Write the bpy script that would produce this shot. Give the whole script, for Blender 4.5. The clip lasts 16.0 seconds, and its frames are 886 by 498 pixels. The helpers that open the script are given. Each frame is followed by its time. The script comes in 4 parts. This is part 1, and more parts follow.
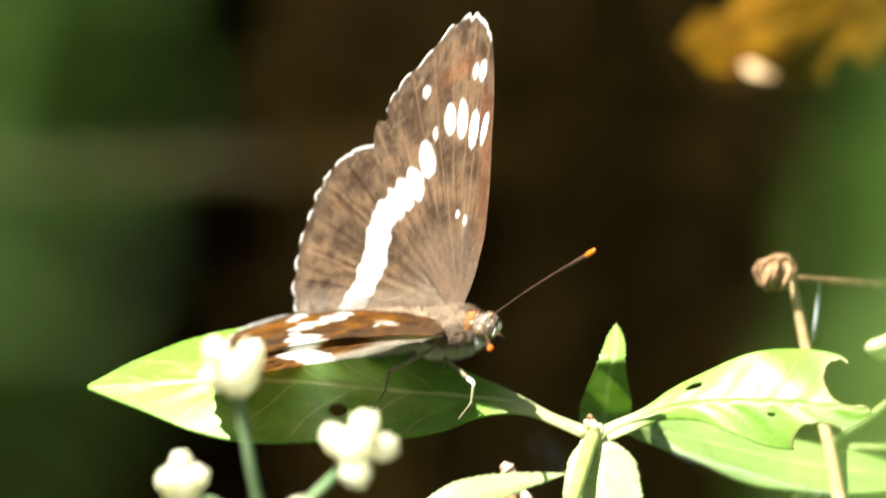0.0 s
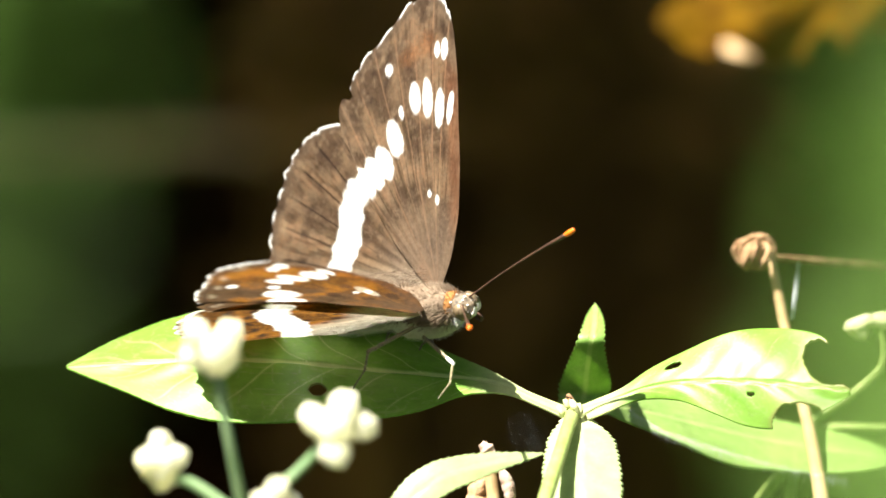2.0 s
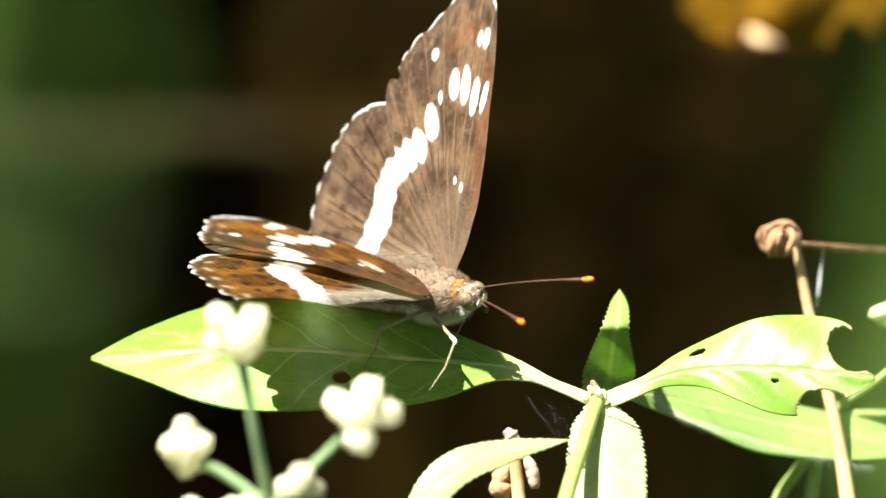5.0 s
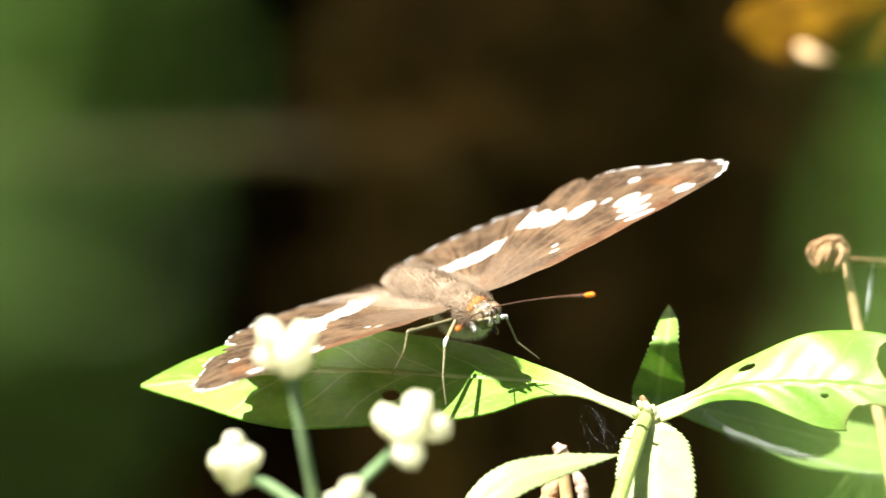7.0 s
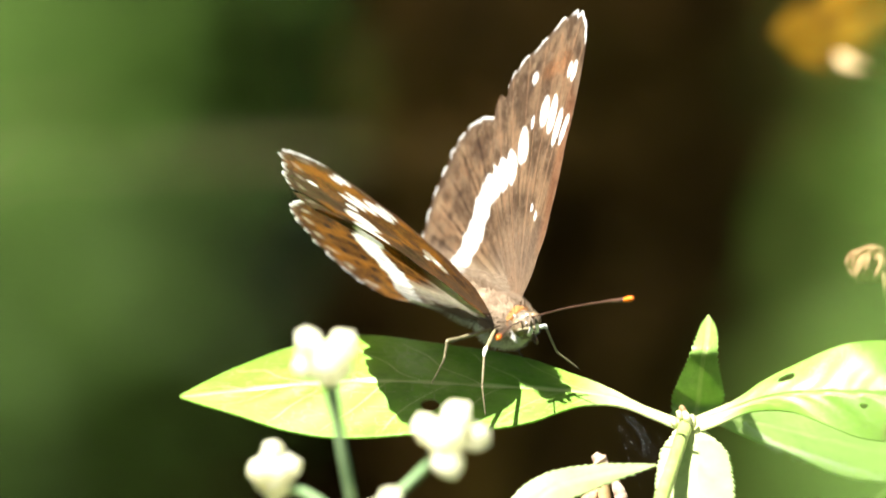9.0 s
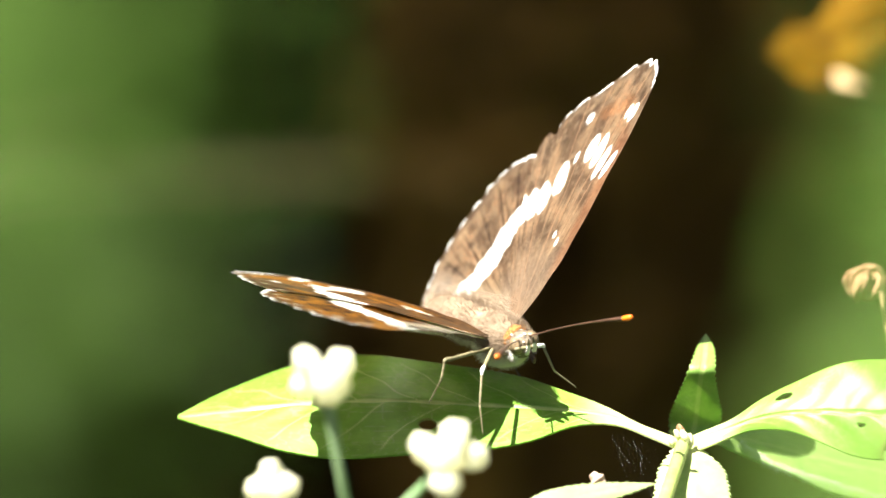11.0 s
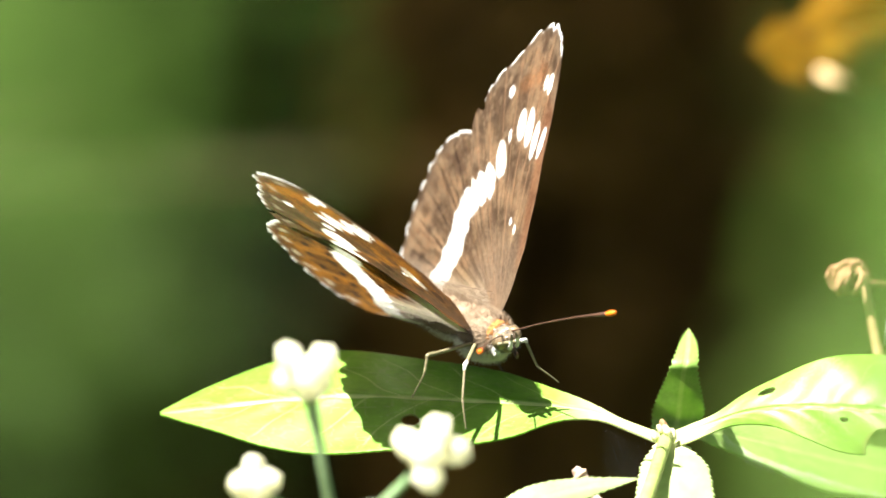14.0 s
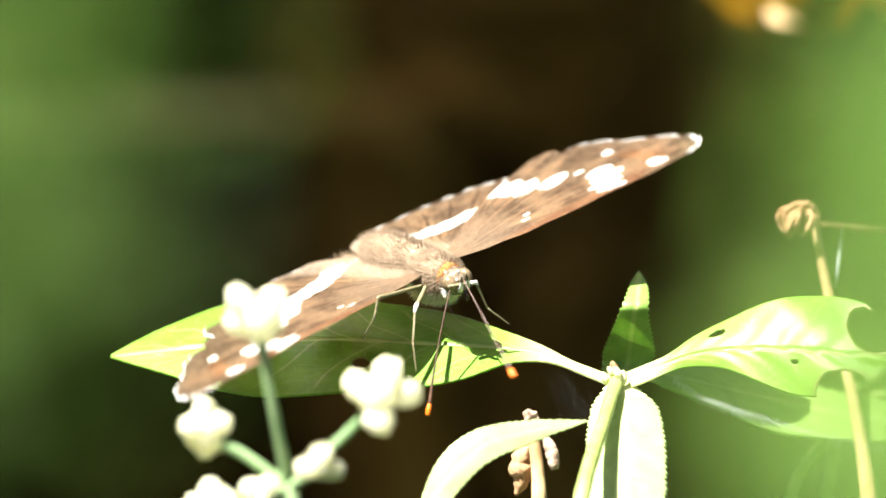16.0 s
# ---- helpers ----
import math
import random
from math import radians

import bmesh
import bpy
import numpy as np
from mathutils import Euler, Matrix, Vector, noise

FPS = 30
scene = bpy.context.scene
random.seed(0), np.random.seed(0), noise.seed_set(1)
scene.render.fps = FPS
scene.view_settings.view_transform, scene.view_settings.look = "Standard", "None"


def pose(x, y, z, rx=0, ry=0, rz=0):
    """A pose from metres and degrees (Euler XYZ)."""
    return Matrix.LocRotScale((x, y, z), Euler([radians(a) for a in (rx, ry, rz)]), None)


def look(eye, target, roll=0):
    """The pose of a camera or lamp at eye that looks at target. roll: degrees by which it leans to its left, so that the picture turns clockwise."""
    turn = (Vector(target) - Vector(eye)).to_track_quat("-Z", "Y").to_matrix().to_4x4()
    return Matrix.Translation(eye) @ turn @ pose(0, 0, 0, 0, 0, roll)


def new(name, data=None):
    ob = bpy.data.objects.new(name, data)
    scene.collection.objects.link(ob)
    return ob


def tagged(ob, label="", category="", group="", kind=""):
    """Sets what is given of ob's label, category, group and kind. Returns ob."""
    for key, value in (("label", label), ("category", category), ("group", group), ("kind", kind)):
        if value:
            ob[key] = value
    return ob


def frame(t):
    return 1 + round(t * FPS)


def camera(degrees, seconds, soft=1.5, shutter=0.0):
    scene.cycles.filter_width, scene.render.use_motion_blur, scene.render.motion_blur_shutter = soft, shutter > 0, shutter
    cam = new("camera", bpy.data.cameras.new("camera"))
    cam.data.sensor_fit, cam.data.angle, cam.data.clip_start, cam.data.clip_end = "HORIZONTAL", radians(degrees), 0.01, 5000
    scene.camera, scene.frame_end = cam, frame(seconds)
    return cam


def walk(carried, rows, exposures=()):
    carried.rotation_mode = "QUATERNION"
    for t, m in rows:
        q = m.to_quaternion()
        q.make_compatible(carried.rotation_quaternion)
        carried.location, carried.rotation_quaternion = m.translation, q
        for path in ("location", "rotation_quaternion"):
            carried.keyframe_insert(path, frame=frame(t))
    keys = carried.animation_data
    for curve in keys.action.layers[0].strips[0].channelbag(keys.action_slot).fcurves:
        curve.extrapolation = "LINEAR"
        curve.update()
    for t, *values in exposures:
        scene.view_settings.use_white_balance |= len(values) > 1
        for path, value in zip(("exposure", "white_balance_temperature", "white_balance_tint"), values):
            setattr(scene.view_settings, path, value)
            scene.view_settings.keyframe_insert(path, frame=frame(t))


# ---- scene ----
# A white-banded butterfly basks on a leaf in a woodland clearing. Lengths in the plan are millimetres:
# x to the side, y up and z towards the viewer, seen from MID, 0.9 m above the ground.
MM = 0.001
MID = Vector((0.0, 0.0, 0.9))
LEAN = radians(15.0)
SIDE = Vector((1, 0, 0))
RISE = Vector((0, math.sin(LEAN), math.cos(LEAN)))
NEAR = Vector((0, -math.cos(LEAN), math.sin(LEAN)))
DIST = 1016.0
EYE = MID + NEAR * DIST * MM
PLAN = Matrix((SIDE, RISE, NEAR)).transposed()


def P(x, y, z=0.0):
    """A place from the plan, drawn at the depth z, in metres."""
    k = (DIST - z) / DIST
    return MID + (SIDE * x * k + RISE * y * k + NEAR * z) * MM


# ---- camera: one spot, turned by an unsteady holder ----
cam = camera(5.0, 16.0, soft=1.5, shutter=0.5)
cam.data.dof.use_dof = True
cam.data.dof.focus_distance = 1.0155
cam.data.dof.aperture_fstop = 20.0
AIM = [(0, 0, 0), (0.2, -1.13, -3), (0.5, 0.45, -4.02), (0.6, 0.68, -3.68), (0.8, 1.58, -1.58), (1, 1.58, 0.62),
       (1.2, 1.81, 0), (1.5, 0.57, -0.17), (1.8, 1.81, -1.58), (2, 2.09, -2.04), (2.2, 2.94, -0.91), (2.4, 2.94, 0.68),
       (2.5, 2.55, 1.19), (2.8, 0.23, 0), (3, -0.91, -0.34), (3.2, -1.81, 1.58), (3.4, -1.58, 2.49), (3.5, -1.13, 2.21),
       (3.6, -0.68, 1.13), (3.7, 0.23, -1.36), (3.8, 0.45, -2.04), (3.9, 0.68, -2.26), (4, 0.57, -2.89), (4.2, 0.34, -3.45),
       (4.7, 0, -3.4), (5.5, -1, -3.4), (6.3, -1.64, -3.28), (6.4, -1.87, -3.4), (6.5, -2.21, -3.79), (6.6, -2.21, -3.4),
       (6.7, -3.4, -3.17), (6.8, -3.96, -2.94), (6.9, -5.09, -2.72), (7, -5.32, -1.92), (7.1, -5.43, -1.81),
       (7.2, -5.43, -1.75), (7.3, -5.49, -1.7), (7.4, -5.49, -1.7), (7.5, -5.49, -1.64), (7.6, -5.66, -1.58),
       (7.8, -6.11, -1.47), (8, -6.51, -1.42), (8.2, -6.96, -0.91), (8.4, -5.83, -1.64), (8.5, -5.94, -1.81),
       (8.6, -5.94, -1.81), (8.7, -7.13, -2.04), (8.8, -7.81, -2.04), (8.9, -8.94, -1.53), (9, -9.28, -0.96),
       (9.1, -9.45, 0.57), (9.2, -10.36, 1.81), (10, -10, 1.6), (10.7, -9.2, 1.2), (11.3, -8.21, 0.45), (11.4, -7.58, 0.17),
       (11.5, -7.07, -0.11), (11.6, -6.68, -0.11), (11.7, -7.13, -0.11), (11.8, -6.91, -0.11), (11.9, -6.79, 0.11),
       (12, -7.19, 0.17), (12.1, -7.24, 0.45), (12.3, -7.13, 1.02), (12.5, -7.13, 2.09), (12.7, -6.68, 2.09),
       (13, -6.51, 2.09), (13.2, -6.51, 1.81), (13.4, -6.45, 1.81), (13.5, -6.45, 1.42), (13.6, -6.57, 1.42),
       (13.8, -6.68, 1.02), (14, -7.3, 0.45), (14.2, -8.21, 0), (14.5, -7.98, -1.08), (14.7, -6.68, -0.79),
       (15, -4.98, -0.79), (15.2, -4.53, -0.68), (15.3, -3.96, -0.79), (15.5, -3.51, -1.64), (15.6, -3.17, -2.15),
       (15.7, -3.06, -3.11), (15.8, -2.38, -4.53), (15.9, -2.26, -5.09), (16, -2.32, -5.32)]
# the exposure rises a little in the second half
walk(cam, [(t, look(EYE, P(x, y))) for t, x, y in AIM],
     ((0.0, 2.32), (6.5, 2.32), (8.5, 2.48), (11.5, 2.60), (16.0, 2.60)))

# ---- daylight ----
SUN = (PLAN @ Vector((-0.36, 0.84, 0.40))).normalized()
world = bpy.data.worlds.new("daylight")
scene.world = world
world.use_nodes = True
wn = world.node_tree
sky = wn.nodes.new("ShaderNodeTexSky")
sky.sky_type = "NISHITA"
sky.sun_disc = False
sky.sun_elevation = math.asin(SUN.z)
sky.dust_density = 4.0
sky.ozone_density = 0.3
sky.air_density = 0.8
sky.sun_rotation = math.atan2(SUN.x, SUN.y)
wn.nodes["Background"].inputs[1].default_value = 0.024
wn.links.new(sky.outputs[0], wn.nodes["Background"].inputs[0])
sun_data = bpy.data.lights.new("sun", "SUN")
sun_data.energy, sun_data.angle, sun_data.color = 5.0, radians(0.5), (1.0, 0.95, 0.86)
sun = new("sun", sun_data)
sun.matrix_world = look(MID + SUN * 20, MID)


# ---- materials ----
def material(name):
    m = bpy.data.materials.new(name)
    m.use_nodes = True
    return m, m.node_tree, m.node_tree.nodes["Principled BSDF"], m.node_tree.nodes["Material Output"]


def add(nt, kind, **inputs):
    n = nt.nodes.new(kind)
    for k, v in inputs.items():
        n.inputs[k].default_value = v
    return n


def grained(name, a, b, scale, rough=0.6, bump=0.3, thin=0.0, fine=6.0, spec=0.3, height=0.0002, vary=0.0):
    """A surface that wanders between the colours a and b at two scales, with relief; thin lets light through."""
    m, nt, p, out = material(name)
    co = nt.nodes.new("ShaderNodeTexCoord")
    n1 = add(nt, "ShaderNodeTexNoise", Scale=scale, Detail=5.0, Roughness=0.6)
    n2 = add(nt, "ShaderNodeTexNoise", Scale=scale * fine, Detail=3.0)
    mix = nt.nodes.new("ShaderNodeMath")
    mix.operation = "MULTIPLY_ADD"
    mix.inputs[1].default_value = 0.45
    ramp = nt.nodes.new("ShaderNodeMapRange")
    ramp.inputs["From Min"].default_value, ramp.inputs["From Max"].default_value = 0.5, 1.0
    colour = nt.nodes.new("ShaderNodeMix")
    colour.data_type = "RGBA"
    colour.inputs["A"].default_value, colour.inputs["B"].default_value = (*a, 1), (*b, 1)
    for n in (n1, n2):
        nt.links.new(co.outputs["Object"], n.inputs["Vector"])
    nt.links.new(n2.outputs[0], mix.inputs[0])
    nt.links.new(n1.outputs[0], mix.inputs[2])
    nt.links.new(mix.outputs[0], ramp.inputs[0])
    nt.links.new(ramp.outputs[0], colour.inputs["Factor"])
    tint = colour.outputs["Result"]
    if vary:
        info = nt.nodes.new("ShaderNodeNewGeometry")
        hsv = nt.nodes.new("ShaderNodeHueSaturation")
        rng = nt.nodes.new("ShaderNodeMapRange")
        rng.inputs["To Min"].default_value, rng.inputs["To Max"].default_value = 1 - vary, 1 + vary
        nt.links.new(info.outputs["Random Per Island"], rng.inputs[0])
        nt.links.new(rng.outputs[0], hsv.inputs["Value"])
        nt.links.new(tint, hsv.inputs["Color"])
        tint = hsv.outputs[0]
    nt.links.new(tint, p.inputs["Base Color"])
    p.inputs["Roughness"].default_value = rough
    p.inputs["Specular IOR Level"].default_value = spec
    bn = nt.nodes.new("ShaderNodeBump")
    bn.inputs["Strength"].default_value, bn.inputs["Distance"].default_value = bump, height
    nt.links.new(mix.outputs[0], bn.inputs["Height"])
    nt.links.new(bn.outputs[0], p.inputs["Normal"])
    if thin:
        see_through(nt, p, out, tint, thin)
    return m


def see_through(nt, p, out, tint, share, clear=0.62):
    t = nt.nodes.new("ShaderNodeBsdfTranslucent")
    g = nt.nodes.new("ShaderNodeGamma")
    g.inputs[1].default_value = clear
    nt.links.new(tint, g.inputs[0])
    nt.links.new(g.outputs[0], t.inputs[0])
    ms = nt.nodes.new("ShaderNodeMixShader")
    ms.inputs[0].default_value = share
    nt.links.new(p.outputs[0], ms.inputs[1])
    nt.links.new(t.outputs[0], ms.inputs[2])
    nt.links.new(ms.outputs[0], out.inputs[0])


def patterned(name, rough, thin, spec, grain, bump, height, amount=0.25, clear=0.62, waxy=1.0, coat=0.0):
    """Colour from the mesh's own pattern, broken up by a fine grain."""
    m, nt, p, out = material(name)
    at = nt.nodes.new("ShaderNodeAttribute")
    at.attribute_name = "tint"
    co = nt.nodes.new("ShaderNodeTexCoord")
    n = add(nt, "ShaderNodeTexNoise", Scale=grain, Detail=6.0, Roughness=0.65)
    nt.links.new(co.outputs["Object"], n.inputs["Vector"])
    rng = nt.nodes.new("ShaderNodeMapRange")
    rng.inputs["From Min"].default_value, rng.inputs["From Max"].default_value = 0.3, 0.7
    rng.inputs["To Min"].default_value, rng.inputs["To Max"].default_value = 1 - amount, 1 + amount
    nt.links.new(n.outputs[0], rng.inputs[0])
    hsv = nt.nodes.new("ShaderNodeHueSaturation")
    nt.links.new(rng.outputs[0], hsv.inputs["Value"])
    nt.links.new(at.outputs["Color"], hsv.inputs["Color"])
    skin = nt.nodes.new("ShaderNodeHueSaturation")
    skin.inputs["Saturation"].default_value = waxy
    nt.links.new(hsv.outputs[0], skin.inputs["Color"])
    nt.links.new(skin.outputs[0], p.inputs["Base Color"])
    p.inputs["Roughness"].default_value = rough
    p.inputs["Specular IOR Level"].default_value = spec
    p.inputs["Coat Weight"].default_value, p.inputs["Coat Roughness"].default_value = coat, 0.36
    bn = nt.nodes.new("ShaderNodeBump")
    bn.inputs["Strength"].default_value, bn.inputs["Distance"].default_value = bump, height
    nt.links.new(n.outputs[0], bn.inputs["Height"])
    nt.links.new(bn.outputs[0], p.inputs["Normal"])
    if thin:
        see_through(nt, p, out, hsv.outputs[0], thin, clear)
    return m


WING = patterned("wing_scales", 0.62, 0.62, 0.14, 1800.0, 0.4, 0.00005, 0.26, 0.5)
LEAF = patterned("leaf_blade", 0.50, 0.40, 0.22, 500.0, 0.22, 0.0001, 0.16, 0.85, 0.95, 0.45)
HAIR_BEIGE = grained("beige_fur", (0.14, 0.100, 0.066), (0.27, 0.205, 0.145), 700, 0.9, 0.25, 0.0, 4, 0.1, 0.0003)
FACE = grained("mottled_face", (0.018, 0.012, 0.008), (0.26, 0.20, 0.13), 1800, 0.5, 0.8, 0.0, 3, 0.4, 0.0002)
SCALE_WHITE = grained("white_scales", (0.45, 0.44, 0.40), (0.85, 0.85, 0.82), 2200, 0.45, 0.6, 0.0, 3, 0.5, 0.0001)
HAIR_WHITE = grained("white_fur", (0.66, 0.66, 0.52), (0.88, 0.87, 0.76), 900, 0.9, 0.8, 0.6, 4, 0.1, 0.0003)
HAIR_ORANGE = grained("orange_fur", (0.20, 0.075, 0.02), (0.42, 0.20, 0.07), 900, 0.9, 0.8, 0.0, 4, 0.1, 0.0003)
EYE_MAT = grained("compound_eye", (0.05, 0.034, 0.02), (0.26, 0.19, 0.11), 2500, 0.16, 0.6, 0.0, 3, 0.6, 0.00008)
HORN = grained("antenna_horn", (0.032, 0.015, 0.009), (0.085, 0.038, 0.020), 1500, 0.45, 0.3, 0, 3, 0.4, 0.00005)
CLUB = grained("antenna_club", (0.55, 0.10, 0.004), (0.74, 0.19, 0.010), 1500, 0.4, 0.2, 0, 3, 0.4, 0.00005)
LEG_PALE = grained("leg_scales", (0.08, 0.068, 0.034), (0.25, 0.22, 0.12), 2200, 0.55, 0.4, 0, 3, 0.4, 0.00005)
LEG_DARK = grained("leg_shaded", (0.03, 0.025, 0.018), (0.11, 0.09, 0.06), 1500, 0.55, 0.4, 0, 3, 0.4, 0.00005)
STEM = grained("green_stem", (0.16, 0.24, 0.05), (0.36, 0.42, 0.14), 250, 0.5, 0.4, 0.15, 5, 0.4, 0.0002)
STEM_BLUE = grained("bluish_stem", (0.14, 0.24, 0.10), (0.28, 0.38, 0.20), 250, 0.5, 0.4, 0.15, 5, 0.4, 0.0002)
PETAL = grained("cream_petal", (0.86, 0.84, 0.56), (0.93, 0.92, 0.78), 500, 0.6, 0.5, 0.6, 4, 0.3, 0.0002)
BUD = grained("cream_bud", (0.50, 0.52, 0.20), (0.78, 0.76, 0.50), 500, 0.6, 0.4, 0.2, 4, 0.3, 0.0002)
WITHER = grained("withered_petal", (0.34, 0.20, 0.13), (0.74, 0.60, 0.50), 350, 0.8, 0.8, 0.2, 5, 0.2, 0.0004)
DRY = grained("dry_husk", (0.16, 0.080, 0.036), (0.54, 0.34, 0.19), 350, 0.85, 0.9, 0.15, 5, 0.2, 0.0005)
STRAW = grained("straw_stem", (0.34, 0.22, 0.10), (0.56, 0.40, 0.22), 200, 0.7, 0.6, 0.0, 5, 0.3, 0.0003)
SILK = grained("spider_silk", (0.60, 0.64, 0.66), (0.85, 0.86, 0.88), 900, 0.4, 0.2, 0.3, 4, 0.5, 0.0001)
GOLD = grained("yellowed_leaf", (0.050, 0.017, 0.0008), (0.32, 0.168, 0.005), 75, 0.6, 0.5, 0.2, 5, 0.1, 0.0008)
# litter brown taken near black: the deep shade is put into it
LITTER = grained("shaded_litter", (0.003, 0.0014, 0.0004), (0.020, 0.0095, 0.0022), 2.2, 1.0, 0.9, 0.0, 9, 0.0, 0.03)
GREENERY = grained("shrub_leaves", (0.10, 0.18, 0.014), (0.20, 0.32, 0.035), 14, 0.7, 0.4, 0.35, 5, 0.08, 0.002, 0.35)
BRIGHT = grained("young_leaves", (0.053, 0.122, 0.011), (0.098, 0.190, 0.026), 14, 0.5, 0.4, 0.35, 5, 0.3, 0.002, 0.3)
DEAD = grained("bracken_brown", (0.062, 0.032, 0.009), (0.29, 0.165, 0.040), 14, 0.9, 0.4, 0.2, 5, 0.0, 0.002, 0.4)
BARK = grained("bark", (0.05, 0.036, 0.024), (0.14, 0.10, 0.07), 9, 0.9, 1.0, 0.0, 6, 0.2, 0.02)


# ---- mesh helpers ----
def mesh(name, verts, faces, smooth=True, tints=None):
    me = bpy.data.meshes.new(name)
    me.from_pydata([tuple(v) for v in verts], [], [tuple(f) for f in faces])
    if smooth:
        me.polygons.foreach_set("use_smooth", [True] * len(me.polygons))
    if tints is not None:
        ca = me.color_attributes.new("tint", "FLOAT_COLOR", "POINT")
        ca.data.foreach_set("color", np.asarray(tints, dtype=np.float32).ravel())
    me.update()
    return me


def part(name, me, mat, parent, label=""):
    ob = new(name, me)
    me.materials.clear()
    me.materials.append(mat)
    ob.parent = parent
    return tagged(ob, label)


def thing(name, place, label, category, group="", kind=""):
    ob = new(name)
    ob.empty_display_size = 0.01
    ob.location = place
    return tagged(ob, label, category, group, kind)


def curve_points(ctrl, n):
    """n + 1 places along a smooth curve through ctrl."""
    c = [Vector(p) for p in ctrl]
    c = [c[0] * 2 - c[1], *c, c[-1] * 2 - c[-2]]
    knots = [0.0]
    for a, b in zip(c, c[1:]):
        knots.append(knots[-1] + max((b - a).length, 1e-9) ** 0.5)
    out = []
    for i in range(n + 1):
        s = i / n * (len(c) - 3)
        k = min(int(s), len(c) - 4)
        t0, t1, t2, t3 = knots[k:k + 4]
        t = t1 + (t2 - t1) * (s - k)
        p0, p1, p2, p3 = c[k:k + 4]
        a1 = p0 * ((t1 - t) / (t1 - t0)) + p1 * ((t - t0) / (t1 - t0))
        a2 = p1 * ((t2 - t) / (t2 - t1)) + p2 * ((t - t1) / (t2 - t1))
        a3 = p2 * ((t3 - t) / (t3 - t2)) + p3 * ((t - t2) / (t3 - t2))
        b1 = a1 * ((t2 - t) / (t2 - t0)) + a2 * ((t - t0) / (t2 - t0))
        b2 = a2 * ((t3 - t) / (t3 - t1)) + a3 * ((t - t1) / (t3 - t1))
        out.append(b1 * ((t2 - t) / (t2 - t1)) + b2 * ((t - t1) / (t2 - t1)))
    return out


def tube(ctrl, radii, n=24, seg=8, wobble=0.0, seed=0):
    """Verts and faces of a round stem along ctrl, its radius running through radii, closed at both ends."""
    rnd = random.Random(seed)
    pts = curve_points(ctrl, n)
    verts, faces = [], []
    ref = Vector((0.31, 0.87, 0.37))
    for i, p in enumerate(pts):
        d = (pts[min(i + 1, n)] - pts[max(i - 1, 0)]).normalized()
        a = d.cross(ref).normalized()
        b = d.cross(a)
        s = i / n * (len(radii) - 1)
        k = min(int(s), len(radii) - 2)
        r = radii[k] + (radii[k + 1] - radii[k]) * (s - k)
        r *= 1 + wobble * (rnd.random() - 0.5)
        for j in range(seg):
            w = j / seg * math.tau
            verts.append(p + a * (r * math.cos(w)) + b * (r * math.sin(w)))
    for i in range(n):
        for j in range(seg):
            j2 = (j + 1) % seg
            faces.append((i * seg + j, i * seg + j2, (i + 1) * seg + j2, (i + 1) * seg + j))
    faces.append(tuple(reversed(range(seg))))
    faces.append(tuple(range(n * seg, (n + 1) * seg)))
    return verts, faces


def blob(centre, radii, turn=None, rough=0.0, seed=0, rings=10, seg=14):
    """Verts and faces of a rounded lump."""
    verts, faces = [], []
    turn = turn or Matrix.Identity(3)
    for i in range(rings + 1):
        a = math.pi * i / rings
        for j in range(seg):
            b = math.tau * j / seg
            d = Vector((math.cos(a), math.sin(a) * math.cos(b), math.sin(a) * math.sin(b)))
            k = 1 + rough * noise.noise(d * 2.3 + Vector((seed * 3.1, seed * 1.7, 0)))
            verts.append(Vector(centre) + turn @ Vector((d.x * radii[0] * k, d.y * radii[1] * k, d.z * radii[2] * k)))
    for i in range(rings):
        for j in range(seg):
            j2 = (j + 1) % seg
            faces.append((i * seg + j, (i + 1) * seg + j, (i + 1) * seg + j2, i * seg + j2))
    return verts, faces


def merged(pieces):
    verts, faces = [], []
    for v, f in pieces:
        n = len(verts)
        verts += list(v)
        faces += [tuple(i + n for i in q) for q in f]
    return verts, faces


def moved(piece, shift):
    return [v - shift for v in piece[0]], piece[1]


def grain(x, y, seed=0):
    """Smooth noise from 0 to 1 over arrays of places."""
    def h(i, j):
        s = np.sin(i * 127.1 + j * 311.7 + seed * 74.7) * 43758.5453
        return s - np.floor(s)
    i, j = np.floor(x), np.floor(y)
    f, g = x - i, y - j
    f, g = f * f * (3 - 2 * f), g * g * (3 - 2 * g)
    return (h(i, j) * (1 - f) + h(i + 1, j) * f) * (1 - g) + (h(i, j + 1) * (1 - f) + h(i + 1, j + 1) * f) * g


def soft(x, a, b):
    t = np.clip((x - a) / (b - a), 0, 1)
    return t * t * (3 - 2 * t)


def blend(c, colour, k):
    return c * (1 - k[..., None]) + np.array(colour) * k[..., None]


# ---- butterfly wings: x forward, y outward, millimetres ----
FORE = [(0.6, 0.3), (2.7, 4.0), (4.0, 8.5), (4.6, 16.0), (4.5, 23.5), (3.9, 27.2), (2.2, 29.6), (-0.1, 29.9), (-4.5, 27.0),
        (-9.2, 23.3), (-10.9, 21.1), (-10.2, 20.5), (-12.1, 19.9), (-12.5, 17.6), (-11.0, 14.6), (-6.0, 6.0), (-1.4, 0.4)]
HIND = [(0.2, 0.8), (-2.6, 7.2), (-7.6, 14.6), (-11.4, 17.5), (-14.2, 17.8), (-17.5, 16.9), (-20.2, 14.7), (-21.9, 12.0),
        (-23.4, 8.7), (-24.3, 5.0), (-24.2, 2.0), (-22.8, -0.3), (-17.0, -1.3), (-9.0, -1.3), (-1.0, -0.6)]
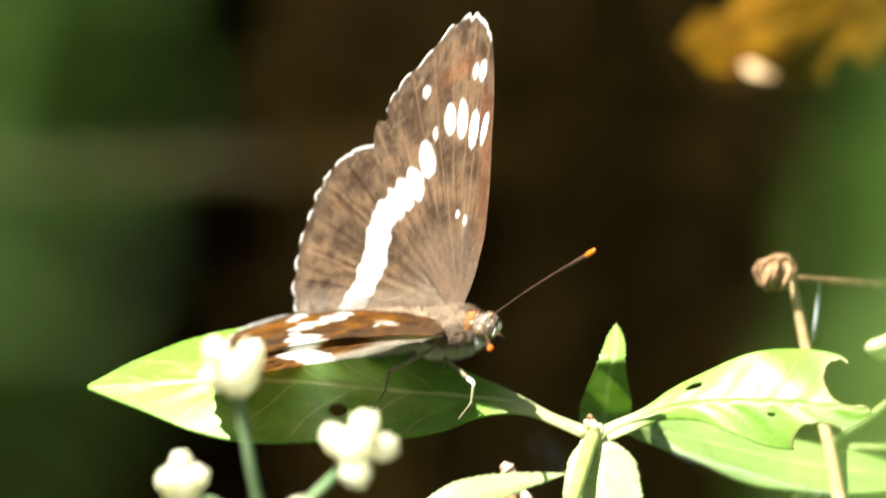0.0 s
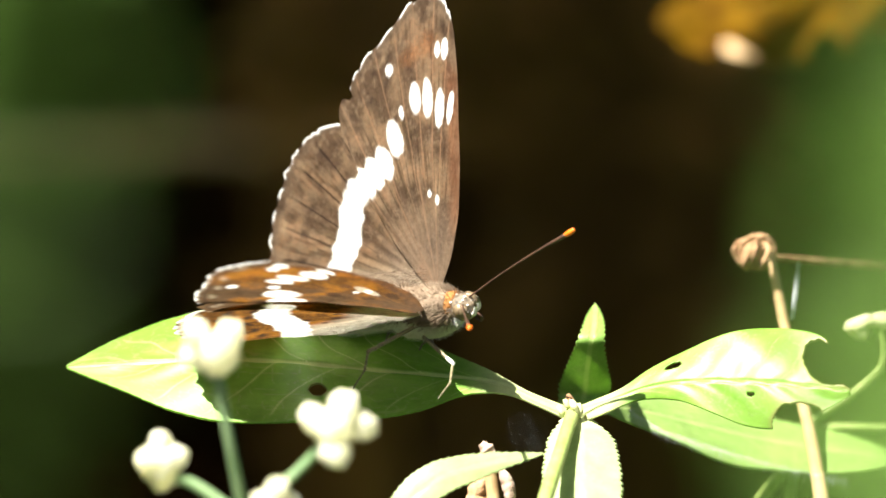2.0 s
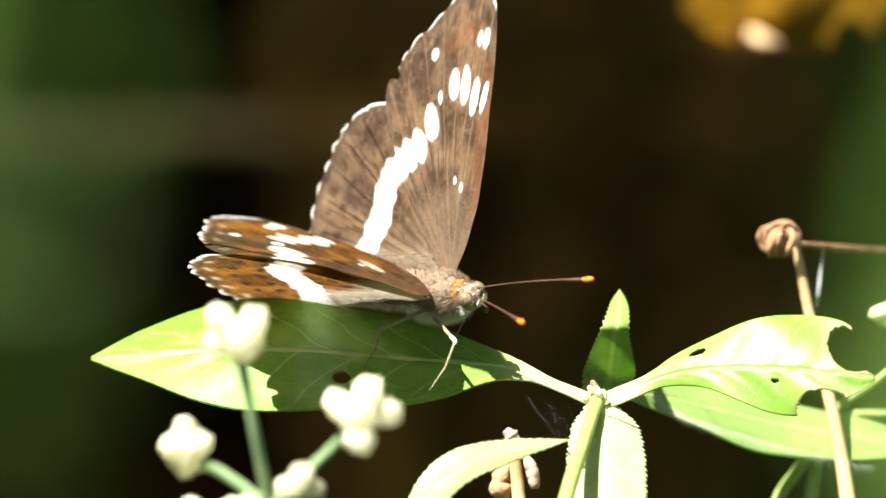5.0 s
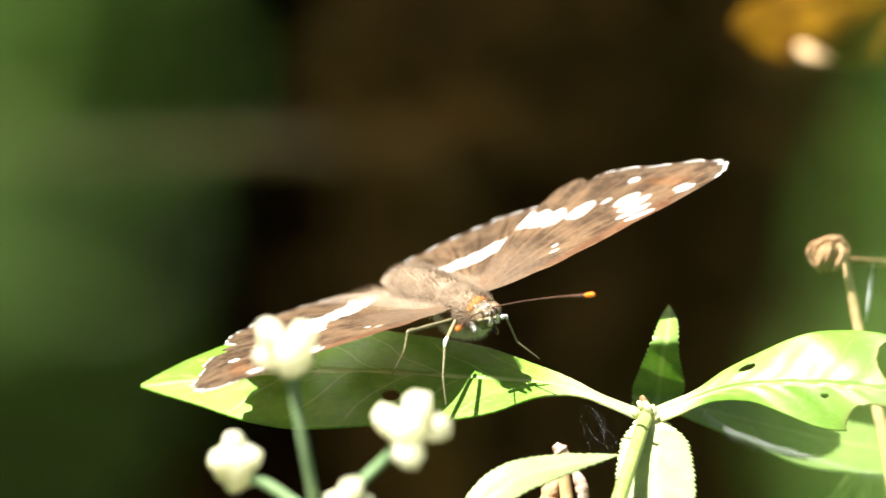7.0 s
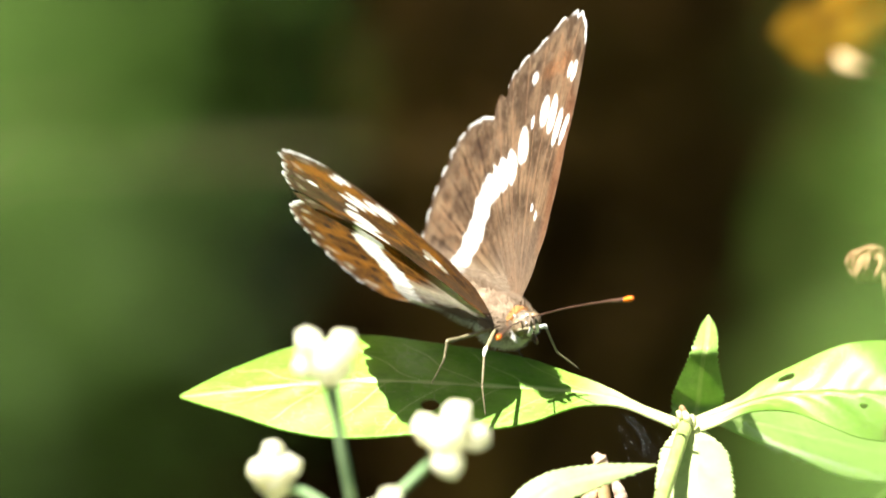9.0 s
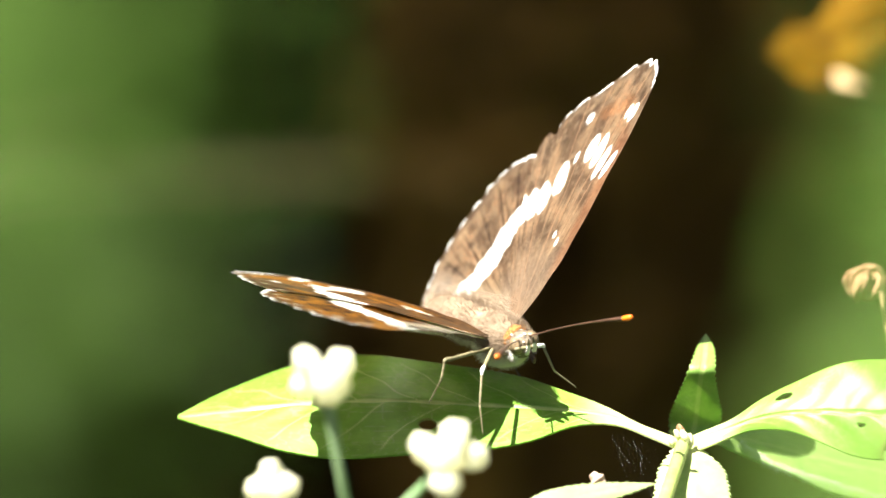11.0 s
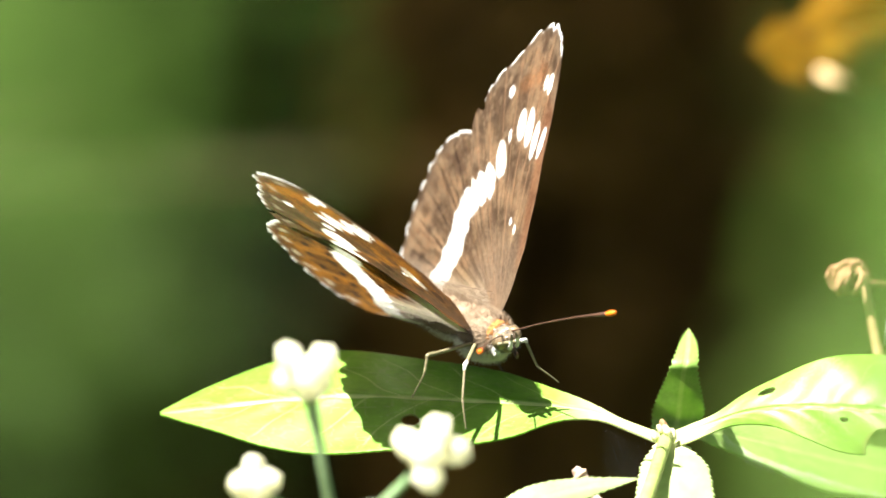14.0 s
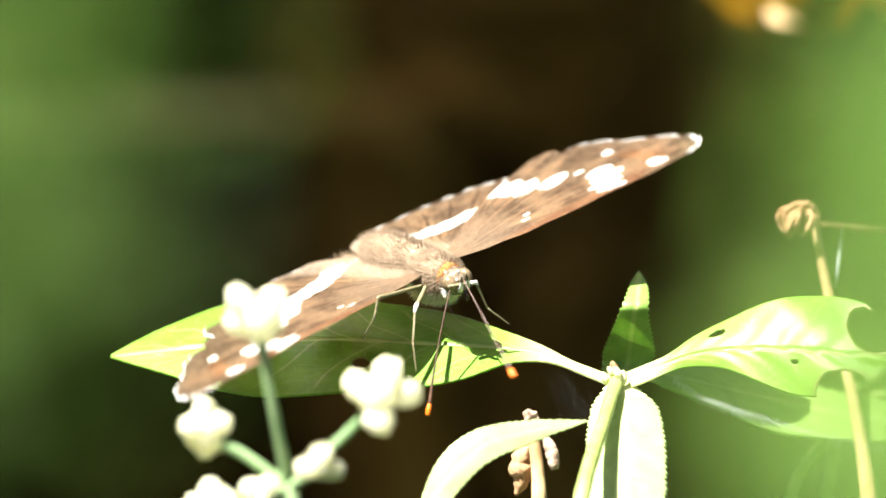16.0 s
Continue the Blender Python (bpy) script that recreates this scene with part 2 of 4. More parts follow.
# white spots of the forewing: centre, half length along the veins, half breadth
SPOTS = [(1.9, 24.0, 0.75, 0.38), (3.0, 24.0, 1.0, 0.45), (-1.4, 19.4, 1.4, 0.68), (0.3, 19.3, 1.85, 0.64), (2.0, 18.1, 1.8, 0.64),
         (3.5, 18.1, 1.5, 0.36), (-3.4, 18.1, 0.65, 0.33), (-5.0, 22.5, 0.55, 0.5), (-4.6, 15.6, 1.75, 1.0), (-6.2, 13.2, 1.7, 1.0),
         (-7.7, 12.3, 1.65, 1.05), (-9.2, 11.4, 1.75, 1.1), (0.0, 9.7, 0.34, 0.26), (1.0, 9.0, 0.48, 0.3)]
BAND = [(-9.0, 11.6), (-10.6, 10.7), (-11.6, 9.0), (-11.9, 7.0), (-12.8, 5.0), (-14.8, 2.4), (-16.5, 0.2)]


def spot(u, v, s, grow=1.0, edge=0.14):
    a = math.atan2(s[1] - 1.0, s[0])
    du, dv = u - s[0], v - s[1]
    l, w = du * math.cos(a) + dv * math.sin(a), -du * math.sin(a) + dv * math.cos(a)
    r = np.sqrt((l / (s[2] * grow)) ** 2 + (w / (s[3] * grow)) ** 2) + 0.16 * (grain(u * 2.6, v * 2.6, 5) - 0.5)
    return 1 - soft(r, 1 - edge * 0.5, 1 + edge)


def along(u, v, line, half):
    d = np.full(u.shape, 99.0)
    for (a, b), (c, e) in zip(line, line[1:]):
        q = np.clip(((u - a) * (c - a) + (v - b) * (e - b)) / ((c - a) ** 2 + (e - b) ** 2), 0, 1)
        d = np.minimum(d, np.hypot(u - a - q * (c - a), v - b - q * (e - b)))
    d = d + 0.7 * (grain(u * 1.1, v * 1.1, 9) - 0.5)
    return 1 - soft(d, half - 0.1, half + 0.2)


def veins(u, v, angles, start, width):
    a, r = np.arctan2(v - start[1], u - start[0]), np.hypot(u - start[0], v - start[1])
    k = np.zeros(u.shape)
    for q in angles:
        k = np.maximum(k, 1 - soft(np.abs(a - radians(q)) * r, width * 0.4, width))
    return k


FORE_VEINS = (82, 87, 93, 99, 106, 114, 122, 130, 138)
HIND_VEINS = (120, 128, 136, 144, 152, 160, 168, 176)


def wing_tint(u, v, r, t, fore, top):
    """The pattern of scales: brown above and rust below, crossed by the white band."""
    n1, n2, n3 = grain(u * 0.5, v * 0.5, 1), grain(u * 1.7, v * 1.7, 2), grain(u * 6, v * 6, 3)
    dist = np.hypot(u, v)
    vn = veins(u, v, FORE_VEINS if fore else HIND_VEINS, (0.0, 0.0), 0.15) * soft(dist, 8, 13)
    if fore:
        vn = np.maximum(vn, veins(u, v, (85, 97, 116), (0.0, 0.0), 0.15) * (1 - soft(dist, 11, 14)))
    ang = np.degrees(np.arctan2(v, u))
    streak = grain(ang * 1.1, dist * 0.30, 11) * 0.6 + grain(ang * 2.3, dist * 0.8, 12) * 0.4
    if top:
        c = blend(np.zeros(u.shape + (3,)) + (0.220, 0.146, 0.086), (0.096, 0.059, 0.036), soft(n1 + 0.35 * n2, 0.45, 1.05))
        c = blend(c, (0.29, 0.205, 0.125), 0.6 * soft(n2 * 0.5 + n3 * 0.4 + streak * 0.3, 0.5, 0.95))
        c = blend(c, (0.050, 0.030, 0.018), 0.60 * soft(streak, 0.50, 0.78) * soft(dist, 5, 10))
        c = blend(c, (0.34, 0.20, 0.115), 0.6 * vn) if fore else blend(blend(c, (0.24, 0.15, 0.09), 0.12 * vn * (1 - soft(r, 0.55, 0.65))), (0.022, 0.013, 0.009), 0.85 * vn * soft(r, 0.58, 0.66) * (1 - soft(r, 0.90, 0.96)))
        c = blend(c, (0.29, 0.215, 0.155), (0.55 if fore else 0.8) * (1 - soft(dist, 4.0, 11.0)) * (0.55 + 0.45 * n3))
        if not fore:
            c = blend(c, (0.46, 0.39, 0.31), 0.8 * (1 - soft(v + 0.10 * u, -0.5, 2.6)) * (0.5 + 0.5 * n3))
        edge = soft(r, 0.80, 0.97)
        c = blend(c, (0.24, 0.165, 0.105), 0.5 * edge * soft(n2, 0.3, 0.8))
        # rows of dark dots before the margin
        for q, per in (((0.84, 8.0), (0.91, 6.0)) if fore else ((0.80, 8.0), (0.89, 6.5))):
            row = np.exp(-((r - q - 0.02 * (n2 - 0.5)) / 0.022) ** 2) * soft(np.cos(np.radians(ang * 360 / per)), -0.1, 0.8)
            c = blend(c, (0.035, 0.021, 0.015), 0.7 * row * (0.5 + 0.5 * n2))
        if fore:
            c = blend(c, (0.28, 0.11, 0.05), 0.4 * (1 - soft(np.abs(u - 4.0 + 0.02 * (v - 16) ** 2 * 0.3), 0.3, 1.6)) * soft(v, 3, 8) * (1 - soft(v, 20, 24)))
            for o in ((0.6, 24.8, 0.8, 1.1), (-0.9, 24.2, 0.6, 1.0), (-2.2, 23.4, 0.7, 0.9)):
                c = blend(c, (0.34, 0.14, 0.05), 0.32 * spot(u, v, o, 1.0, 1.2) * soft(n2 + n3, 0.4, 1.1))
    else:
        c = blend(np.zeros(u.shape + (3,)) + ((0.30, 0.082, 0.004) if fore else (0.32, 0.088, 0.005)), (0.072, 0.023, 0.004), soft(n1 + 0.5 * n2, 0.40, 0.95))
        c = blend(c, (0.48, 0.145, 0.007), 0.5 * soft(n3 * 0.6 + streak * 0.5, 0.5, 0.9))
        c = blend(c, (0.05, 0.02, 0.006), 0.8 * vn)
        if fore:
            c = blend(c, (0.055, 0.034, 0.018), 0.85 * soft(n1 * 0.5 + streak * 0.5, 0.25, 0.6) * (1 - soft(u + 0.30 * v, 0.5, 5.0)))
            c = blend(c, (0.035, 0.022, 0.014), 0.7 * soft(u + 0.02 * (v - 16) ** 2, 3.6, 4.4))
            for o in ((1.4, 6.0, 0.9, 0.5), (-0.6, 7.4, 0.7, 0.5), (0.8, 12.2, 0.7, 0.6), (-2.0, 11.0, 0.8, 0.5)):
                c = blend(c, (0.02, 0.01, 0.006), 0.8 * spot(u, v, o, 1.0, 0.5))
        for q, off in ((0.71, 0), (0.82, 0)):
            row = np.exp(-((r - q - 0.02 * (n2 - 0.5)) / 0.026) ** 2) * soft(np.cos(np.radians((ang + off + 4) * 360 / 8.0)), 0.0, 0.55)
            c = blend(c, (0.012, 0.007, 0.005), (0.35 if fore else 1.0) * row)
        if not fore:
            pale = (1 - soft(np.abs(v + 0.4 + 0.05 * u), 2.0, 4.6)) * (1 - soft(-u, 12.0, 15.5))
            pale = np.maximum(pale, 1 - soft(dist, 4.5, 8.5))
            c = blend(c, (0.84, 0.86, 0.76), pale * (1 - 0.2 * n2))
            c = blend(c, (0.03, 0.02, 0.015), 0.8 * pale * vn * soft(dist, 4, 6))
            for o in ((-5.0, 3.6, 0.5, 0.22), (-7.5, 4.6, 0.5, 0.25), (-9.5, 4.0, 0.4, 0.22), (-6.3, 5.6, 0.5, 0.25), (-10.2, 6.0, 0.4, 0.3)):
                c = blend(c, (0.02, 0.012, 0.008), 0.85 * spot(u, v, o, 1.0, 0.4))
        c = blend(c, (0.78, 0.75, 0.60), (0.4 if fore else 0.8) * np.exp(-((r - 0.925) / 0.016) ** 2) * soft(np.cos(np.radians(ang * 360 / 8.0)), -0.2, 0.6))
        c = blend(c, (0.02, 0.012, 0.008), 0.8 * np.exp(-((r - 0.955) / 0.010) ** 2))
    white = np.zeros(u.shape)
    if fore:
        for i, s in enumerate(SPOTS):
            white = np.maximum(white, spot(u, v, s, 1.06 if top else 1.2))
        if not top:
            white = np.maximum(white, spot(u, v, (1.0, 9.2, 1.9, 0.5)))
    else:
        cell = np.floor((ang + 4.0) / 8.0)
        step = np.sin(cell * 127.1) * 43758.5453
        white = along(u, v, BAND, (1.42 if top else 1.6) + 0.5 * (step - np.floor(step) - 0.4))
        white = white * (1 - 0.25 * vn)
    c = blend(c, (0.84, 0.83, 0.80), white)
    # fringe of the outer margin, white between the veins
    if fore:
        on = soft(t, 0.30, 0.32) * (1 - soft(t, 0.60, 0.64))
        full = soft(t, 0.30, 0.32) * (1 - soft(t, 0.43, 0.45))
    else:
        on = soft(t, 0.21, 0.23) * (1 - soft(t, 0.72, 0.77))
        full = soft(t, 0.21, 0.23) * (1 - soft(t, 0.34, 0.36))
    dash = np.maximum(soft(np.sin(t * math.tau * (26 if fore else 20)) + 1.8 * (n2 - 0.5) + 0.9 * (n3 - 0.5), -0.45, 0.3), full)
    fr = soft(r, (0.989 if top else 0.976) - 0.010 * full, 0.993 if top else 0.984) * on
    c = blend(c, (0.05, 0.035, 0.025), 0.4 * soft(r, 0.955, 0.97) * on)
    c = blend(c, (0.85, 0.85, 0.84), fr * dash)
    return c


def wing_mesh(name, outline, fore, side):
    nt, nr = (420, 150) if fore else (360, 136)
    rim = np.array([tuple(p) for p in curve_points([(a, b, 0) for a, b in outline], nt)])[:, :2]
    t = np.linspace(0, 1, nt + 1)
    teeth = 1 + 0.006 * np.sin(t * math.tau * (26 if fore else 20)) * soft(t, 0.3, 0.4) * (1 - soft(t, 0.72, 0.8))
    teeth = teeth + 0.012 * (grain(t * 90, t * 0, 4) - 0.5) * soft(t, 0.28, 0.34)
    rim = rim * teeth[:, None]
    r = np.linspace(0.02, 1, nr + 1)
    u, v = r[:, None] * rim[None, :, 0], r[:, None] * rim[None, :, 1]
    rr, tt = np.broadcast_to(r[:, None], u.shape), np.broadcast_to(t[None, :], u.shape)
    d, a = np.hypot(u, v), np.degrees(np.arctan2(v, u))
    # the near pair is bowed more strongly
    if side > 0:
        bow, lean = (0.0024, 0.016) if fore else (0.0006, 0.0)
    else:
        bow, lean = 0.0036, 0.034
    z = 0.04 * np.sin(np.radians(a * 360 / 8.0)) * soft(d, 2, 10) - bow * (d - 8) ** 2 + lean * d
    z = z + 0.18 * (grain(u * 0.35, v * 0.35, 7) - 0.5) + (0.12 if fore else -0.22)
    n = (nt + 1) * (nr + 1)
    verts, tints = [], []
    for top in (True, False):
        h = 0.05 * (1 - 0.7 * rr) * (1 if top else -1)
        verts.append(np.stack([u, v * side, z + h], -1).reshape(-1, 3) * MM)
        c = wing_tint(u, v, rr, tt, fore, top)
        tints.append(np.concatenate([c, np.ones(u.shape + (1,))], -1).reshape(-1, 4))
    i, j = np.meshgrid(np.arange(nr), np.arange(nt), indexing="ij")
    a0 = (i * (nt + 1) + j).ravel()
    quads = np.stack([a0, a0 + nt + 1, a0 + nt + 2, a0 + 1], -1)
    if side > 0:
        quads = quads[:, ::-1]
    under = quads[:, ::-1] + n
    last = nr * (nt + 1) + np.arange(nt)
    rimq = np.stack([last, last + 1, last + 1 + n, last + n], -1)
    if side > 0:
        rimq = rimq[:, ::-1]
    return mesh(name, np.concatenate(verts), np.concatenate([quads, under, rimq]).tolist(), True, np.concatenate(tints))


# ---- leaves ----
def even(pts, n):
    """The same line in n equal steps."""
    run = np.concatenate([[0], np.cumsum([(b - a).length for a, b in zip(pts, pts[1:])])])
    at = np.linspace(0, run[-1], n + 1)
    xyz = [np.interp(at, run, [p[k] for p in pts]) for k in range(3)]
    return [Vector(q) for q in zip(*xyz)]


def leaf_mesh(name, ctrl, half, over, under, nl=170, nw=26, teeth=0.0, tooth_count=40, shape=(0.75, 1.1), petiole=0.12, breadth=None, lower=None,
              curl=0.0, wave=0.3, holes=(), bites=(), seed=0, shift=None, pale=0.0, stalk=0.75):
    """A leaf blade along ctrl (places in metres, stalk end first). half: half breadth in mm; over, under: the ways, in the plan,
    in which its two halves spread. holes and bites: along, across, and their half sizes, in shares of length and half breadth."""
    pts = even(curve_points(ctrl, nl * 4), nl)
    shift = shift or Vector((0, 0, 0))
    up = (PLAN @ Vector(over)).normalized()
    dn = (PLAN @ Vector(under)).normalized()
    verts, tints, keep = [], [], []
    cols = 2 * nw + 1
    s = np.linspace(0, 1, nl + 1)
    q = np.clip((s - petiole) / (1 - petiole), 0, 1)
    prof = (q ** shape[0]) * ((1 - q) ** shape[1])
    prof = prof / prof.max()
    if breadth:
        prof = np.array([p.x for p in curve_points([(b, 0.2 * k, 0) for k, b in enumerate(breadth)], nl)])
        prof = np.maximum(prof, 0)
    low_prof = prof
    if lower:
        low_prof = np.maximum(np.array([p.x for p in curve_points([(b, 0.2 * k, 0) for k, b in enumerate(lower)], nl)]), 0)
    normal = up.cross((pts[-1] - pts[0]).normalized())
    if normal.z < 0:
        normal = -normal
    S, W = np.meshgrid(s, np.linspace(-1, 1, cols), indexing="ij")
    Q = np.broadcast_to(q[:, None], S.shape)
    n1, n2 = grain(S * 9 + seed, W * 3, seed), grain(S * 60 + seed, W * 22, seed + 1)
    rib = 1 - soft(np.abs(W) * (prof[:, None] + 0.05) * half, 0.14, 0.36)
    # side veins sweep forward from the midrib
    ph = (Q * 7.5 - 1.15 * np.abs(W) ** 0.8 * 1.2 + 0.25 * np.sign(W) + 0.06 * np.sin(W * 9 + Q * 20)) % 1.0
    sv = (1 - soft(np.abs(ph - 0.5) * 7.0, 0.04, 0.16)) * (1 - soft(np.abs(W), 0.7, 0.98)) * soft(Q, 0.02, 0.1)
    net = soft(np.abs(grain(S * 42, W * 12, seed + 3) - 0.5), 0.0, 0.06)
    c = blend(np.zeros(S.shape + (3,)) + (0.188, 0.365, 0.030), (0.136, 0.305, 0.013), soft(n1 + 0.3 * n2, 0.3, 0.95))
    c = blend(c, (0.27, 0.36, 0.10), 0.5 * (1 - net))
    c = blend(c, (0.46, 0.55, 0.18), np.clip((0.9 if half > 6 else 0.4) * rib + (0.8 if half > 6 else 0.25) * sv, 0, 1))
    c = blend(c, (0.50, 0.55, 0.26), 1 - soft(S, petiole * 0.9, petiole * 1.6 + 0.02))
    # pale puts the whiteness of overexposed sunlight into the blade's colour
    if pale:
        c = blend(c, (0.62, 0.64, 0.40), np.full(S.shape, pale))
    for (hs, hw, a, b) in (*holes, *bites):
        d = np.sqrt(((S - hs) / a) ** 2 + ((W - hw) / b) ** 2)
        c = blend(c, (0.24, 0.19, 0.06), 0.8 * (1 - soft(d, 1.0, 1.35)))
    for i, p in enumerate(pts):
        for j in range(cols):
            w = W[i, j]
            tooth = 1 + teeth / max(half * prof[i], 0.5) * ((s[i] * tooth_count) % 1.0 - 0.5) * min(1, abs(w) ** 3) if teeth else 1
            hw = (stalk * (1 - 0.4 * min(1, s[i] / max(petiole, 0.01))) * (1 - 0.5 * min(1.0, q[i] / 0.12)) * (1 - s[i] ** 8) + half * (prof if w > 0 else low_prof)[i] * tooth)
            way = up if w > 0 else dn
            off = way * (abs(w) * hw)
            lift = -curl * abs(w) ** 2 * hw + wave * math.sin(s[i] * 17 + seed + w * 2) * abs(w) * prof[i]
            lift += (0.10 * math.sin(ph[i, j] * math.tau) * (1 - abs(w)) * prof[i] - 0.22 * rib[i, j]) * min(1.0, (half / 9) ** 1.5)
            verts.append(p + off * MM + normal * (lift * MM) - shift)
    n = len(verts)
    bad = np.zeros(S.shape, bool)
    for (hs, hw, a, b) in (*holes, *bites):
        ragged = 1 + 0.25 * (grain(S * 70, W * 16, seed + 8) - 0.5)
        bad |= ((S - hs) / a) ** 2 + ((W - hw) / b) ** 2 < ragged
    thick = 0.22 * MM
    low = [v - normal * thick for v in verts]
    faces, count = [], {}
    for i in range(nl):
        for j in range(cols - 1):
            if bad[i:i + 2, j:j + 2].any():
                continue
            a = i * cols + j
            f = (a, a + 1, a + cols + 1, a + cols)
            faces.append(f)
            for e in zip(f, f[1:] + f[:1]):
                count[e] = count.get(e, 0) + 1
    lower = [tuple(x + n for x in reversed(f)) for f in faces]
    rim = [(b, a, a + n, b + n) for a, b in count if (b, a) not in count]
    col = np.concatenate([c, np.ones(S.shape + (1,))], -1).reshape(-1, 4)
    back = col * np.array((1.25, 1.2, 1.5, 1.0))
    return mesh(name, verts + low, faces + lower + rim, True, np.concatenate([col, back]))


# ---- ground and distance ----
def build_ground():
    n, verts, faces = 90, [], []
    xs = [math.copysign(abs(k) ** 2.6 * 400, k) for k in np.linspace(-1, 1, n + 1)]
    for y in xs:
        for x in xs:
            near = max(0.0, 1 - math.hypot(x, y) / 60)
            verts.append((x, y + 2, near * (0.05 * noise.noise(Vector((x * 1.3, y * 1.3, 0))) + 0.03 * noise.noise(Vector((x * 5, y * 5, 2)))) - 0.02))
    for i in range(n):
        for j in range(n):
            a = i * (n + 1) + j
            faces.append((a, a + 1, a + n + 2, a + n + 1))
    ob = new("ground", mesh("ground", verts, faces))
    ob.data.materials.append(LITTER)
    tagged(ob, "woodland ground covered in leaf litter, its brown darkened for shade", "ground", kind="structure")


def leaf_cloud(name, count, place, size, mat, seed, long=(0.03, 0.07), broad=0.45, parent=None, origin=Vector((0, 0, 0))):
    """Many small pointed leaves spread through a region that place() samples."""
    rnd = random.Random(seed)
    verts, faces = [], []
    for _ in range(count):
        c = place(rnd) - origin
        l = rnd.uniform(*long) * size
        w = l * broad * rnd.uniform(0.7, 1.1)
        m = Euler((rnd.uniform(-0.8, 0.8), rnd.uniform(-0.8, 0.8), rnd.uniform(0, math.tau))).to_matrix()
        k = len(verts)
        for x, y, z in ((-0.5, 0, 0), (-0.2, 0.42, 0.1), (0.2, 0.36, 0.08), (0.5, 0, -0.12), (0.2, -0.36, 0.08), (-0.2, -0.42, 0.1)):
            verts.append(c + m @ Vector((x * l, y * w, z * w)))
        faces += [(k, k + 3, k + 2, k + 1), (k, k + 5, k + 4, k + 3)]
    return mesh(name, verts, faces, False)


def in_mist(centre, spread):
    """Places that thin out evenly away from the centre."""
    c = Vector(centre)

    def place(rnd):
        while True:
            d = [rnd.gauss(0, 1) for _ in range(3)]
            if max(abs(q) for q in d) < 2.6:
                return c + Vector((d[0] * spread[0], d[1] * spread[1], d[2] * spread[2]))
    return place


def build_tree(place, height, spread, seed, label, leaves=15000, leaf=3.6, stout=1.0):
    """A forked trunk with limbs and a loose crown of leaf clumps."""
    rnd = random.Random(seed)
    base = Vector(place)
    ob = thing("tree", base, label, "tree", "woodland trees")
    fork = Vector((rnd.uniform(-0.2, 0.2), rnd.uniform(-0.2, 0.2), height * 0.55))
    pieces = [tube([Vector((0, 0, -0.1)), fork * 0.5 + Vector((0.06, -0.04, 0)), fork, fork + Vector((0.1, 0.05, height * 0.3))], [q * stout for q in (0.16, 0.13, 0.10, 0.04)], 20, 10, 0.12, seed)]
    clumps = []
    for k in range(9):
        a = math.tau * k / 9 + rnd.uniform(-0.3, 0.3)
        out = Vector((math.cos(a), math.sin(a), rnd.uniform(0.1, 0.9))) * spread * rnd.uniform(0.5, 0.9)
        pieces.append(tube([fork, fork + out * 0.5 + Vector((0, 0, 0.15)), fork + out], [q * stout for q in (0.05, 0.03, 0.01)], 10, 6, 0.1, seed + k))
        clumps.append(fork + out)
    clumps.append(fork + Vector((0, 0, height * 0.3)))
    part("trunk", mesh("trunk", *merged(pieces)), BARK, ob)
    def pick(r):
        c = r.choice(clumps)
        return c + Vector((r.gauss(0, 1), r.gauss(0, 1), r.gauss(0, 0.6))) * spread * 0.33
    part("crown", leaf_cloud("crown", leaves, pick, leaf, GREENERY, seed), GREENERY, ob)["kind"] = "stuff"


def build_shrub(centre, radii, count, seed, label, mat=GREENERY, size=1.0, name="shrub", category="shrub", shoots=7):
    c = Vector(centre)
    foot = Vector((c.x, c.y, 0))
    ob = thing(name, foot, label, category, "undergrowth")
    rnd = random.Random(seed)
    stems = []
    for k in range(shoots):
        top = c + Vector((rnd.uniform(-0.7, 0.7) * radii[0], rnd.uniform(-0.7, 0.7) * radii[1], rnd.uniform(-0.2, 0.7) * radii[2]))
        stems.append(moved(tube([foot + Vector((rnd.uniform(-0.05, 0.05), rnd.uniform(-0.05, 0.05), -0.03)), foot.lerp(top, 0.5) + Vector((0, 0, 0.08)), top], [0.003, 0.002, 0.001], 12, 6, 0.1, k), foot))
    for st in stems:
        part("stem", mesh("stem", *st), BARK if mat is GREENERY else DEAD, ob)
    part("leaves", leaf_cloud("leaves", count, in_mist(centre, radii), size, mat, seed, origin=foot), mat, ob)["kind"] = "stuff"
    return ob


# ---- plants ----
NODE = P(14.94, -18.73, 0)


